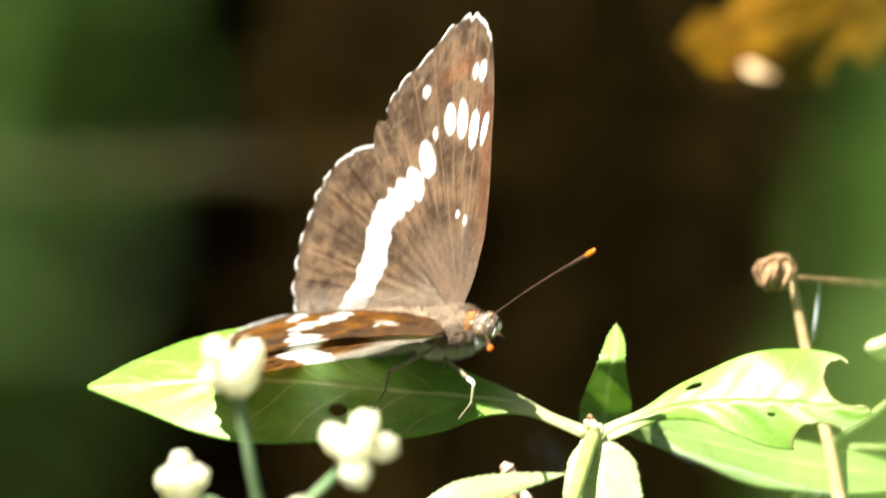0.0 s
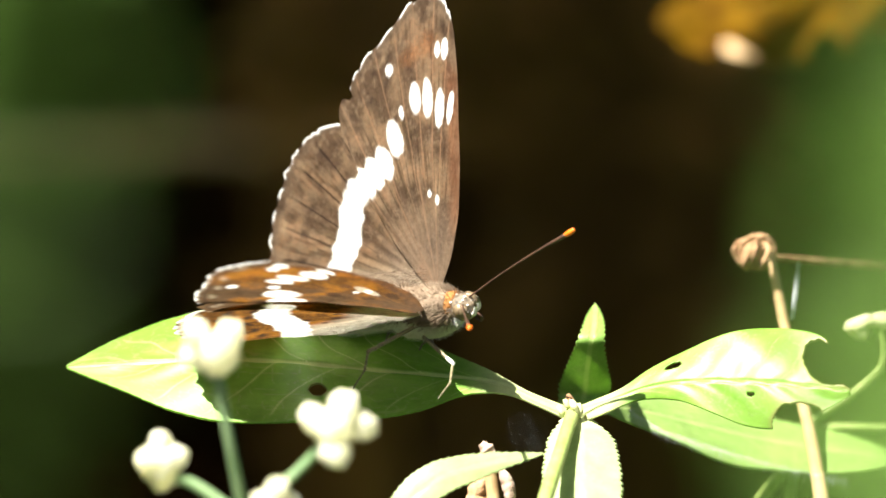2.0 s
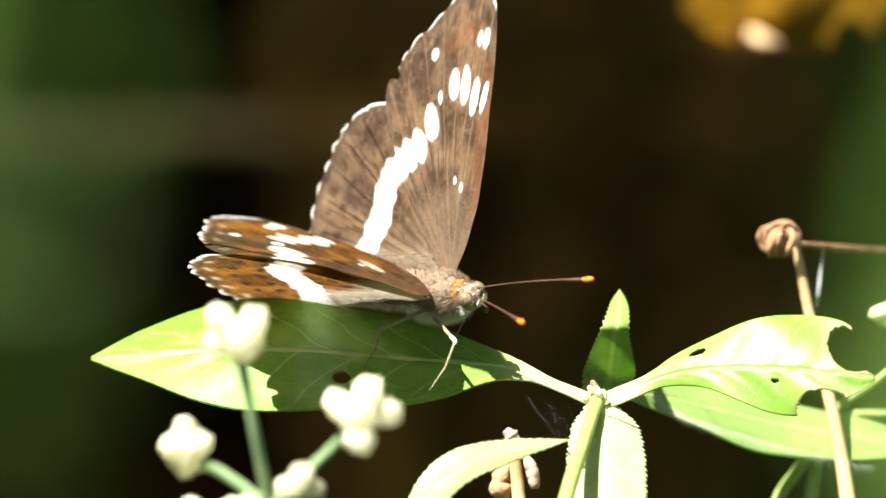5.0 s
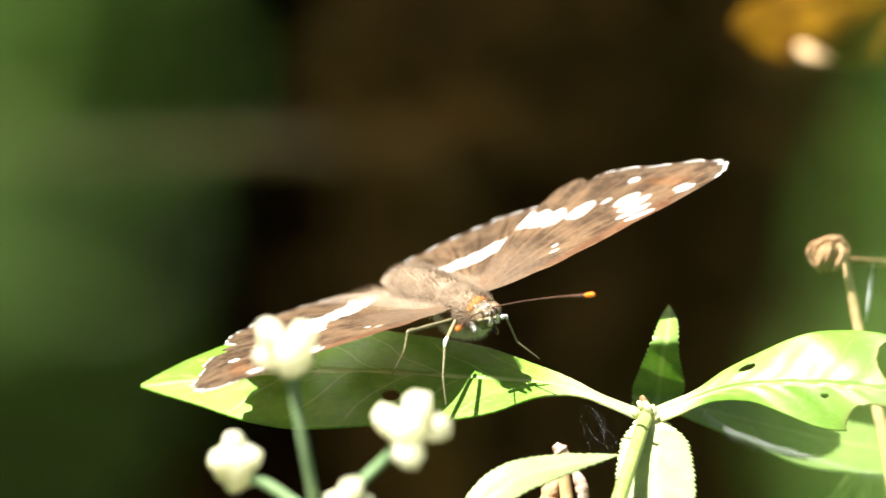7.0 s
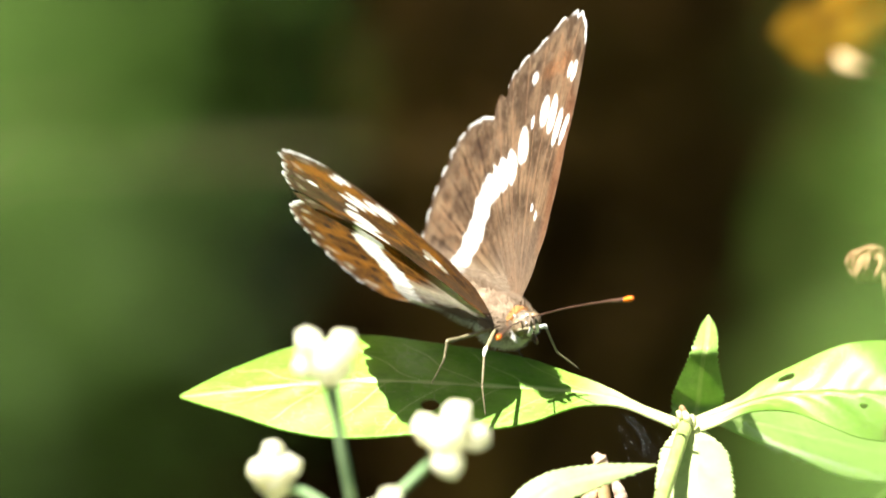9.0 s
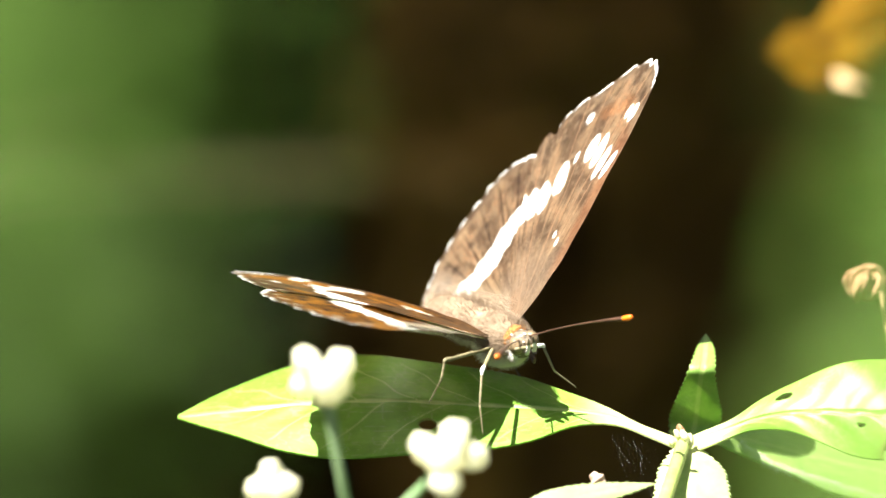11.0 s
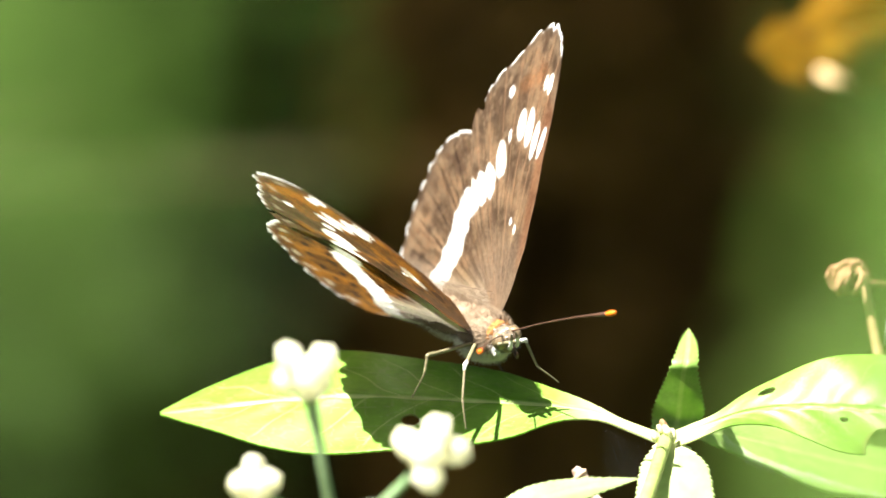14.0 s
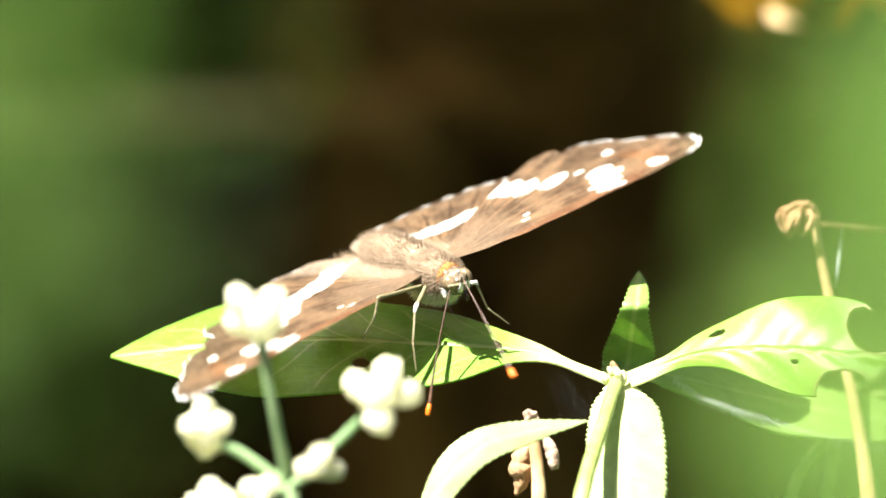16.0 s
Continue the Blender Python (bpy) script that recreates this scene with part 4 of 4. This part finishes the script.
def build_butterfly():
    ob = thing("butterfly", SEAT_A, "brown butterfly with white wing bands basking on a leaf", "butterfly")
    ob.rotation_mode = "QUATERNION"
    mmv = lambda *a: Vector(a) * MM
    th = blob(mmv(-0.3, 0, -0.9), [q * MM for q in (4.0, 2.1, 2.3)], None, 0.12, 1, 16, 20)
    part("thorax", mesh("thorax", *merged([th, fur(mmv(-0.3, 0, -0.9), [q * MM for q in (4.0, 2.1, 2.3)], 7500, 0.75 * MM, 3, (-1.2, 0, 0.3))])), HAIR_BEIGE, ob, "thorax with beige brown fur")
    br = blob(mmv(-1.8, 0, -2.2), [q * MM for q in (4.8, 2.2, 1.9)], None, 0.12, 2, 14, 18)
    part("breast", mesh("breast", *merged([br, fur(mmv(-1.8, 0, -2.2), [q * MM for q in (4.8, 2.2, 1.9)], 2600, 0.6 * MM, 4, (-1.2, 0, -0.5))])), HAIR_WHITE, ob, "white furred underside")
    trunk = tube([mmv(-2.5, 0, -0.2), mmv(-6, 0, 0.0), mmv(-10, 0, 0.2), mmv(-13.5, 0, 0.4), mmv(-15.8, 0, 0.5)], [q * MM for q in (1.7, 2.0, 2.0, 1.6, 0.4)], 30, 18, 0.06, 5)
    coat = [fur(mmv(x, 0, 0.1 + 0.3 * k / 5), [q * MM for q in (2.6, r, r)], 1700, 0.95 * MM, 60 + k, (-0.7, 0, 0.6)) for k, (x, r) in enumerate(((-4.5, 1.85), (-7, 2.0), (-9.5, 1.95), (-11.8, 1.7), (-13.2, 1.3)))]
    part("abdomen", mesh("abdomen", *merged([trunk, *coat])), HAIR_BEIGE, ob, "abdomen with a thick coat of beige hairs")
    bl = merged([blob(mmv(-7.0, 0, -1.1), [q * MM for q in (7.0, 1.45, 1.3)], None, 0.08, 3, 14, 16),
                 fur(mmv(-7.0, 0, -1.1), [q * MM for q in (7.0, 1.45, 1.3)], 2600, 0.7 * MM, 15, (-1.0, 0, -0.6))])
    part("belly", mesh("belly", *bl), HAIR_WHITE, ob, "white underside of the abdomen")
    co = blob(mmv(2.7, 0, -0.7), [q * MM for q in (0.85, 1.35, 1.4)], None, 0.15, 5)
    part("collar", mesh("collar", *merged([co, fur(mmv(2.7, 0, -0.7), [q * MM for q in (0.85, 1.35, 1.4)], 420, 0.4 * MM, 8, (-0.4, 0, 0.2))])), HAIR_ORANGE, ob, "orange furred collar")
    hd = blob(mmv(3.9, 0, -1.15), [q * MM for q in (1.25, 1.42, 1.4)], None, 0.12, 6)
    head = part("head", mesh("head", *merged([hd, fur(mmv(3.9, 0, -1.1), [q * MM for q in (1.22, 1.38, 1.36)], 700, 0.34 * MM, 9, (-0.4, 0, 0.4))])), FACE, ob, "small head mottled white and brown")
    for s in (1, -1):
        part("eye", mesh("eye", *blob(mmv(4.25, 0.92 * s, -1.0), [q * MM for q in (0.82, 0.72, 0.92)], None, 0.0, 1, 16, 20)), EYE_MAT, head, "glossy speckled brown eye")
        ring = [mmv(4.15 + 0.86 * math.cos(a), 1.02 * s - 0.30 * s * abs(math.cos(a)), -1.05 + 0.96 * math.sin(a)) for a in (2.0, 2.8, 3.6, 4.4, 5.2)]
        part("eye_stripe", mesh("eye_stripe", *tube(ring, [0.05 * MM, 0.11 * MM, 0.13 * MM, 0.11 * MM, 0.05 * MM], 24, 8, 0.9, 3)), SCALE_WHITE, head, "white scales behind the eye")
        palp = part("palp", mesh("palp", *tube([mmv(4.5, 0.34 * s, -2.0), mmv(5.2, 0.42 * s, -1.8), mmv(5.8, 0.36 * s, -1.2), mmv(6.1, 0.30 * s, -0.7)], [0.20 * MM, 0.25 * MM, 0.22 * MM, 0.12 * MM], 14, 10, 0.3, 7)), SCALE_WHITE, head, "white scaled palp")
        part("palp_tip", mesh("palp_tip", *tube([mmv(6.0, 0.31 * s, -0.85), mmv(6.2, 0.28 * s, -0.45), mmv(6.35, 0.25 * s, -0.15)], [0.2 * MM, 0.15 * MM, 0.05 * MM], 8, 8)), FACE, palp, "dark tip")
        tufts = [fur(mmv(3.3, 0.9 * s, -1.9), [q * MM for q in (0.8, 0.5, 0.6)], 260, 0.5 * MM, 50 + s, (-0.2, 0, -0.8)), blob(mmv(3.3, 0.8 * s, -1.9), [q * MM for q in (0.8, 0.5, 0.6)], None, 0.3, 4)]
        part("cheek", mesh("cheek", *merged(tufts)), SCALE_WHITE, head, "white tufted cheek")
        for k, (x, y, z) in enumerate(((3.3, 0.55, 0.02), (3.9, 0.30, 0.12), (4.6, 0.25, -0.1), (3.0, 1.0, -0.4), (4.9, 0.32, -0.7))):
            part("scale_spot", mesh("scale_spot", *blob(mmv(x, y * s, z), [q * MM for q in (0.2, 0.14, 0.1)], None, 0.4, k, 6, 8)), SCALE_WHITE, head)
    part("proboscis", mesh("proboscis", *tube([mmv(4.9, 0, -1.9), mmv(5.4, 0, -2.6), mmv(4.9, 0, -3.1), mmv(4.5, 0, -2.5)], [0.16 * MM, 0.12 * MM], 16, 6)), HORN, head)
    wings = []
    for s in (1, -1):
        f = part("forewing", wing_mesh("forewing", FORE, True, s), WING, ob, "forewing, brown above and rust below with white spots")
        h = part("hindwing", wing_mesh("hindwing", HIND, False, s), WING, ob, "hindwing with a broad white band")
        rnd = random.Random(30 + s)
        hv, hf = [], []
        for _ in range(4200):
            x = -rnd.uniform(0.5, 17.0)
            root = Vector((x, s * (-1.25 + 0.5 * rnd.random() + 0.5 * max(0, -x - 15) / 2), 0.05 - 0.1 * rnd.random()))
            fall = max(0.12, 1 + x / 15.0)
            tip = root + Vector((-rnd.uniform(0.3, 1.1), -s * rnd.uniform(0.1, 0.9) * fall, rnd.uniform(-1.7, 0.2) * fall))
            side_way = Vector((0.018, 0, 0.01))
            k = len(hv)
            hv += [(root - side_way) * MM, (root + side_way) * MM, tip * MM]
            hf.append((k, k + 1, k + 2))
        uv, uf = [], []
        for _ in range(2800):
            x = -rnd.uniform(1.0, 18.0)
            root = Vector((x, s * (-1.2 + 3.6 * rnd.random() ** 1.6), 0.05))
            tip = root + Vector((-rnd.uniform(0.4, 1.3), s * rnd.uniform(-0.6, 0.3), rnd.uniform(0.05, 0.45) + 1.1 * rnd.random() ** 4))
            k = len(uv)
            uv += [(root - Vector((0.008, 0.016, 0))) * MM, (root + Vector((0.008, 0.016, 0))) * MM, tip * MM]
            uf.append((k, k + 1, k + 2))
        part("base_hair", mesh("base_hair", uv, uf), HAIR_BEIGE, h, "beige hairs on the wing's base")
        part("fringe", mesh("fringe", hv, hf), HAIR_WHITE, h, "pale hairs along the inner edge")
        wings.append((s, f, h))
    feelers = []
    for s in (1, -1):
        a = part("antenna", mesh("antenna", *tube([mmv(0, 0, 0), mmv(5, 0, 0.25), mmv(10, 0, 0.2), mmv(13.2, 0, 0)], [0.08 * MM, 0.075 * MM, 0.10 * MM, 0.22 * MM], 30, 8)), HORN, ob)
        part("club", mesh("club", *tube([mmv(13.1, 0, 0), mmv(13.7, 0, 0), mmv(14.3, 0, 0)], [0.23 * MM, 0.30 * MM, 0.20 * MM], 8, 10)), CLUB, a, "orange antenna tip")
        feelers.append(a)
    legs = []
    inv = POSE_B.inverted()
    for hip, knee, ankle, toe, pale, white in LEGS_B:
        h, k, a, t = (inv @ p for p in (hip, knee, ankle, toe))
        g = part("leg", mesh("leg", *[([v for v in q] if i == 0 else q) for i, q in enumerate(moved(tube([h, h.lerp(k, 0.5), k], [0.19 * MM, 0.22 * MM, 0.18 * MM], 10, 8), h))]), LEG_PALE if pale else LEG_DARK, ob)
        part("knee", mesh("knee", *moved(tube([h.lerp(k, 0.70), h.lerp(k, 0.86), k, k.lerp(a, 0.16)], [0.17 * MM, 0.23 * MM, 0.215 * MM, 0.12 * MM], 12, 8, 0.15, 2), h)), SCALE_WHITE if white else LEG_DARK if not pale else LEG_PALE, g, "knee with whitish scales")
        part("shin", mesh("shin", *moved(tube([k, k.lerp(a, 0.5), a], [0.15 * MM, 0.13 * MM, 0.11 * MM], 10, 8), h)), LEG_PALE, g)
        part("foot", mesh("foot", *moved(tube([a, a.lerp(t, 0.5), t], [0.1 * MM, 0.09 * MM, 0.06 * MM], 10, 6, 0.4), h)), LEG_DARK if not pale else LEG_PALE, g)
        g.location = h
        legs.append((g, h, t, k))
    return ob, wings, feelers, legs


# hip, knee, ankle and toe of each leg as it stands after the turn
LEGS_B = ((P(-4.41, -9, 1), P(-8.83, -10.24, 8), P(-9.17, -12.11, 8), P(-10.36, -14.38, 6), True, False),
          (P(-4.08, -9.11, 2), P(-5.09, -11.26, 6), P(-5.32, -14.66, 7), P(-4.98, -17.6, 7), True, True),
          (P(-1.81, -9.11, 4), P(0.96, -8.66, 3), P(2.15, -11.26, 2), P(4.3, -12.85, 1), True, True),
          (P(-3.62, -8.55, -6), P(-2.38, -9.57, -9), P(-1.81, -10.98, -10), P(-1.08, -12.11, -9), False, False))
# hip, knee and toe of each leg before the turn
STEPS_A = ((P(-0.9, -9.9, 3.5), P(-5.0, -12.7, 8.5), P(-7.1, -16.2, 7.5)), (P(0.1, -10.8, 1.5), P(1.9, -13.6, 4.5), P(1.6, -16.9, 9)),
           (P(1.5, -8.5, 0.5), P(1.2, -11.0, -3.5), P(-1.0, -13.5, -4.5)), (P(-2.2, -9.0, -1), P(-3.3, -12.0, -4.5), P(-3.0, -13.6, -4.5)))

build_ground()
# unseen trees, added so their crowns shade the background and cover the sky
for spot_on, tall, wide, k in (((-1.8, 2.3, 0), 8.0, 2.3, 11), ((-1.7, 4.8, 0), 8.0, 2.5, 12), ((1.2, 5.4, 0), 8.5, 2.6, 13), ((0.9, 1.35, 0), 8.0, 1.9, 14), ((1.0, 3.6, 0), 7.0, 2.0, 18), ((-4.2, 3.6, 0), 8.0, 2.4, 15)):
    build_tree(spot_on, tall, wide, k, "broad young tree out of view, added to shade the background")
# unseen sapling, added so its low crown dapples the fronds behind the plant
build_tree((-0.62, 0.95, 0), 3.4, 0.52, 16, "slender sapling out of view, added to shade the bracken", 3600, 1.6, 0.25)
build_shrub(P(-62.0, 9.0, -1500), (0.034, 0.12, 0.036), 7000, 21, "dim green shrub in the shade behind", size=0.22)
build_shrub(P(67.0, -20.0, -2200), (0.06, 0.2, 0.075), 5000, 22, "green shrub at the edge of the shade", size=0.22)
build_shrub(P(15.62, 6.28, -2300), (0.060, 0.2, 0.20), 90, 23, "dead brown bracken standing in the shade", DEAD, 0.9, "bracken", "fern")
frond_rnd = random.Random(77)
for k in range(30):
    at = P(frond_rnd.uniform(-12, 28), frond_rnd.uniform(-26, 28), -frond_rnd.uniform(540, 820))
    build_shrub(at, (frond_rnd.uniform(0.004, 0.009), 0.02, frond_rnd.uniform(0.006, 0.022)), frond_rnd.choice((60, 110, 160)), 40 + k,
                "dry brown bracken frond in deep shade", DEAD, 0.22, "bracken", "fern", 2)
build_grass_stalk()


def herb_place(r):
    while True:
        x, y = r.gauss(0, 2.2), r.gauss(-1.2, 1.8)
        if y < 1.1 - abs(r.gauss(0, 0.3)) and noise.noise(Vector((x * 0.8, y * 0.8, 3))) > r.uniform(-0.6, 0.1):
            return Vector((x, y, r.uniform(0.0, 0.3 if y < 0.6 else 0.16)))


# unseen herbs, added to throw green sunlight up at the leaves
herbs = new("bounce_herbs", leaf_cloud("bounce_herbs", 16000, herb_place, 1.6, BRIGHT, 41))
herbs.data.materials.append(BRIGHT)
tagged(herbs, "low green herbs out of view, added to bounce green light", "herbs", kind="stuff")
shoot_left = build_sway("leafy_shoot", Vector((-0.09, -0.60, 0)), "tall shoot with sunlit green leaves close to the viewer", [(P(-79.6, 25.5, 560), (0.0086, 0.02, 0.0064)), (P(-79.2, 17.5, 560), (0.0085, 0.02, 0.0055))], 98, 0.10, 31, Vector((-0.02, 0, 0.05)))
shoot_right = build_sway("leafy_shoot", Vector((0.10, -0.60, 0)), "tall shoot with sunlit green leaves close to the viewer", [(P(62.8, -7.5, 560), (0.0053, 0.02, 0.0063)), (P(62.4, -17.0, 560), (0.0056, 0.02, 0.006))], 245, 0.10, 33, Vector((0.02, 0, 0.05)))
plant, perch = build_leafy_plant()
build_flowers()
build_seed_head()
build_thin_stems()
build_withered_leaf()
build_yellow_leaf()
butterfly, wings, feelers, legs = build_butterfly()

# seconds, angle of the left and of the right wings above the body's level
FLAPS = [(0, 42.5, 42), (0.2, 42, 41), (0.5, 41.5, 42.5), (0.6, 47.5, 51.5), (0.8, 54, 57), (1, 50, 54), (1.2, 48, 49),
       (1.5, 43, 43), (1.8, 47, 47), (2, 48.5, 49.5), (2.2, 47, 47.5), (2.4, 43.5, 45), (2.5, 42.7, 43), (2.8, 42, 44.5),
       (3, 40, 42.5), (3.2, 40, 42), (3.4, 36, 40), (3.5, 33, 38.5), (3.6, 37, 37), (3.7, 39.5, 45.5), (3.8, 44, 56),
       (3.9, 48.5, 64), (4, 48.7, 65), (4.2, 49.5, 65), (4.7, 50, 56), (5.2, 46, 50), (5.7, 42, 46), (6.3, 37.5, 40.5),
       (6.4, 38, 42.5), (6.5, 34.5, 37), (6.6, 29.5, 35), (6.7, 29, 31.5), (6.8, 20, 26), (6.9, 11, 17.5), (7, 3, 10.5),
       (7.1, 7, 14.5), (7.2, 13, 20.5), (7.3, 24, 31.5), (7.4, 41, 51.5), (7.5, 48.5, 57.5), (7.6, 48.5, 58.5), (7.8, 44.5, 51),
       (8, 31.5, 38.5), (8.2, 19, 26), (8.4, 22, 29), (8.5, 26.5, 32), (8.6, 35, 42), (8.7, 49, 53.5), (8.8, 57.5, 59),
       (8.9, 58, 59.5), (9, 56.5, 59.5), (9.1, 55.5, 58.5), (9.2, 54, 57), (9.7, 50, 52), (10.3, 44, 45), (10.9, 39, 38.5),
       (11.3, 38, 36.5), (11.4, 37.5, 36), (11.5, 38.5, 38), (11.6, 41, 42), (11.7, 47.5, 46), (11.8, 50.5, 50),
       (11.9, 51, 51), (12, 49, 49.5), (12.1, 49, 48.5), (12.3, 43.5, 42), (12.5, 43.5, 41.5), (12.7, 44, 42.5),
       (13, 45, 43.5), (13.2, 42.5, 41.5), (13.4, 43.5, 42.5), (13.5, 46.5, 45.5), (13.6, 51.5, 49.5), (13.8, 58, 57.5),
       (14, 57.5, 57.5), (14.2, 52, 50), (14.5, 42.5, 40.5), (14.7, 41.5, 39), (15, 45.5, 43.5), (15.2, 46, 43),
       (15.3, 45, 41.5), (15.5, 40.5, 37.5), (15.6, 38, 35.5), (15.7, 33.5, 33), (15.8, 23, 22), (15.9, 9.5, 11.5),
       (16, 1, 2)]
# seconds, way of the left and of the right antenna in the plan
FEEL = ((0.0, (190, 123, 118), (12, -40, 250)), (3.6, (190, 123, 118), (12, -40, 250)), (3.8, (200, 118, 110), (110, -50, 225)),
        (4.0, (215, 40, 130), (165, -32, 190)), (4.2, (215, 30, 130), (170, -20, 190)), (5.2, (200, 10, 150), (60, -60, 240)),
        (6.3, (120, 20, 225), (-90, -50, 235)), (6.5, (125, 12, 222), (-70, -45, 238)), (6.7, (184, 24, 176), (-45, -30, 248)),
        (9.0, (183, 36, 174), (-42, -28, 250)), (12.5, (187, 36, 171), (-40, -28, 250)), (15.6, (189, 33, 171), (-40, -28, 250)),
        (15.8, (229, -78, 74), (-51, -147, 200)), (15.9, (150, -130, 100), (-60, -200, 80)), (16.0, (54, -102, 84), (-25, -137, 32)))


# seconds, lean of the swaying shoots in degrees
SWAY_LEFT = ((0.0, 0.02), (0.5, -0.12), (1.0, 0.05), (1.5, 0.08), (2.0, -0.00), (2.5, 0.07), (3.0, -0.12), (4.2, -0.07), (6.3, -0.03), (7.0, 0.00), (7.5, 0.14), (8.0, 0.07),
             (8.5, 0.15), (9.0, 0.16), (11.5, 0.18), (12.5, 0.23), (13.0, 0.21), (14.5, 0.26), (16.0, 0.24))
SWAY_RIGHT = ((0.0, 0.15), (0.5, 0.20), (1.0, 0.17), (1.5, 0.15), (2.5, 0.11), (3.0, 0.17), (3.5, 0.24), (4.2, 0.29), (6.5, 0.15), (7.0, 0.04), (8.0, -0.05), (9.0, -0.16),
              (11.5, -0.14), (12.5, -0.13), (14.5, -0.16), (15.0, -0.18), (15.5, -0.13), (16.0, -0.15))


def motions():
    walk(butterfly, [(0.0, POSE_A), (4.2, POSE_A)] +
         [(t, stance(SEAT_A.lerp(SEAT_B, k), TURN_A.slerp(TURN_B, k))) for t, k in ((4.7, 0.15), (5.2, 0.5), (5.7, 0.85))] +
         [(6.2, POSE_B), (16.0, POSE_B)])
    for side, fore, hind in wings:
        for w in (fore, hind):
            rows = []
            for t, l, r in FLAPS:
                up = l if side > 0 else r
                raised = min(1.0, max(0.0, (up - 12) / 26))
                turned = min(1.0, max(0.0, (t - 4.2) / 2))
                if side > 0:
                    swept = 2.1 * raised * turned * min(1.0, max(0.0, (56 - up) / 12))
                    pitch = 6.0 * (1 - raised) if w is fore else -2.0 * (1 - raised) - swept
                else:
                    low = max(0.0, 62 - up) * min(1.0, max(0.0, (3.45 - t) / 0.4))
                    full = (-4 - 0.45 * low) if w is fore else (-4.6 + 3.2 * turned - 0.20 * low)
                    swept = (0.22 if w is fore else 0.33) * turned * max(0.0, min(56 - up, up - 29))
                    pitch = (full - swept) * raised - 2.0 * (1 - raised)
                    up = up + (2.0 - 1.0 * turned) * raised
                rows.append((t, pose(0, side * 1.62 * MM, 0, side * up, 0, 0) @ pose(0, 0, 0, 0, 0, 0 if side > 0 else 3) @ pose(0, 0, 0, 0, pitch, 0)))
            walk(w, rows)
    for i, a in enumerate(feelers):
        s = 1 if i == 0 else -1
        rows = []
        for t, l, r in FEEL:
            q = TURN_A if t <= 4.2 else TURN_B if t >= 6.2 else TURN_A.slerp(TURN_B, (t - 4.2) / 2)
            way = q.inverted() @ (PLAN @ Vector(l if i == 0 else r))
            rows.append((t, aimed(Vector((4.5, 0.45 * s, -0.5)) * MM, way)))
        walk(a, rows)
    inv = POSE_A.inverted()

    def frame_of(toe_way, knee_way):
        x = toe_way.normalized()
        z = x.cross(knee_way).normalized()
        return Matrix((x, z.cross(x), z)).transposed()

    for (g, hip, toe, knee), (root, bend, goal) in zip(legs, STEPS_A):
        root = inv @ root
        turn = (frame_of(inv @ goal - root, inv @ bend - root) @ frame_of(toe - hip, knee - hip).inverted()).to_4x4()
        start = Matrix.Translation(root) @ turn
        rest = Matrix.Translation(hip)
        walk(g, [(0.0, start), (4.4, start), (6.0, rest), (16.0, rest)])
    for shoot, rows in ((shoot_left, SWAY_LEFT), (shoot_right, SWAY_RIGHT)):
        home = Matrix.Translation(shoot.location)
        walk(shoot, [(t, home @ pose(0, 0, 0, 0, a, 0)) for t, a in rows])
    lean = lambda tilt, droop: pose(0, 0, 0, tilt, droop, 0)
    walk(perch, [(0.0, lean(0, 0)), (4.2, lean(0, 0)), (6.0, lean(-4.0, -1.0)), (9.0, lean(-6.0, -1.1)), (11.5, lean(-6.0, -1.3)), (16.0, lean(-6.0, -1.4))])


motions()
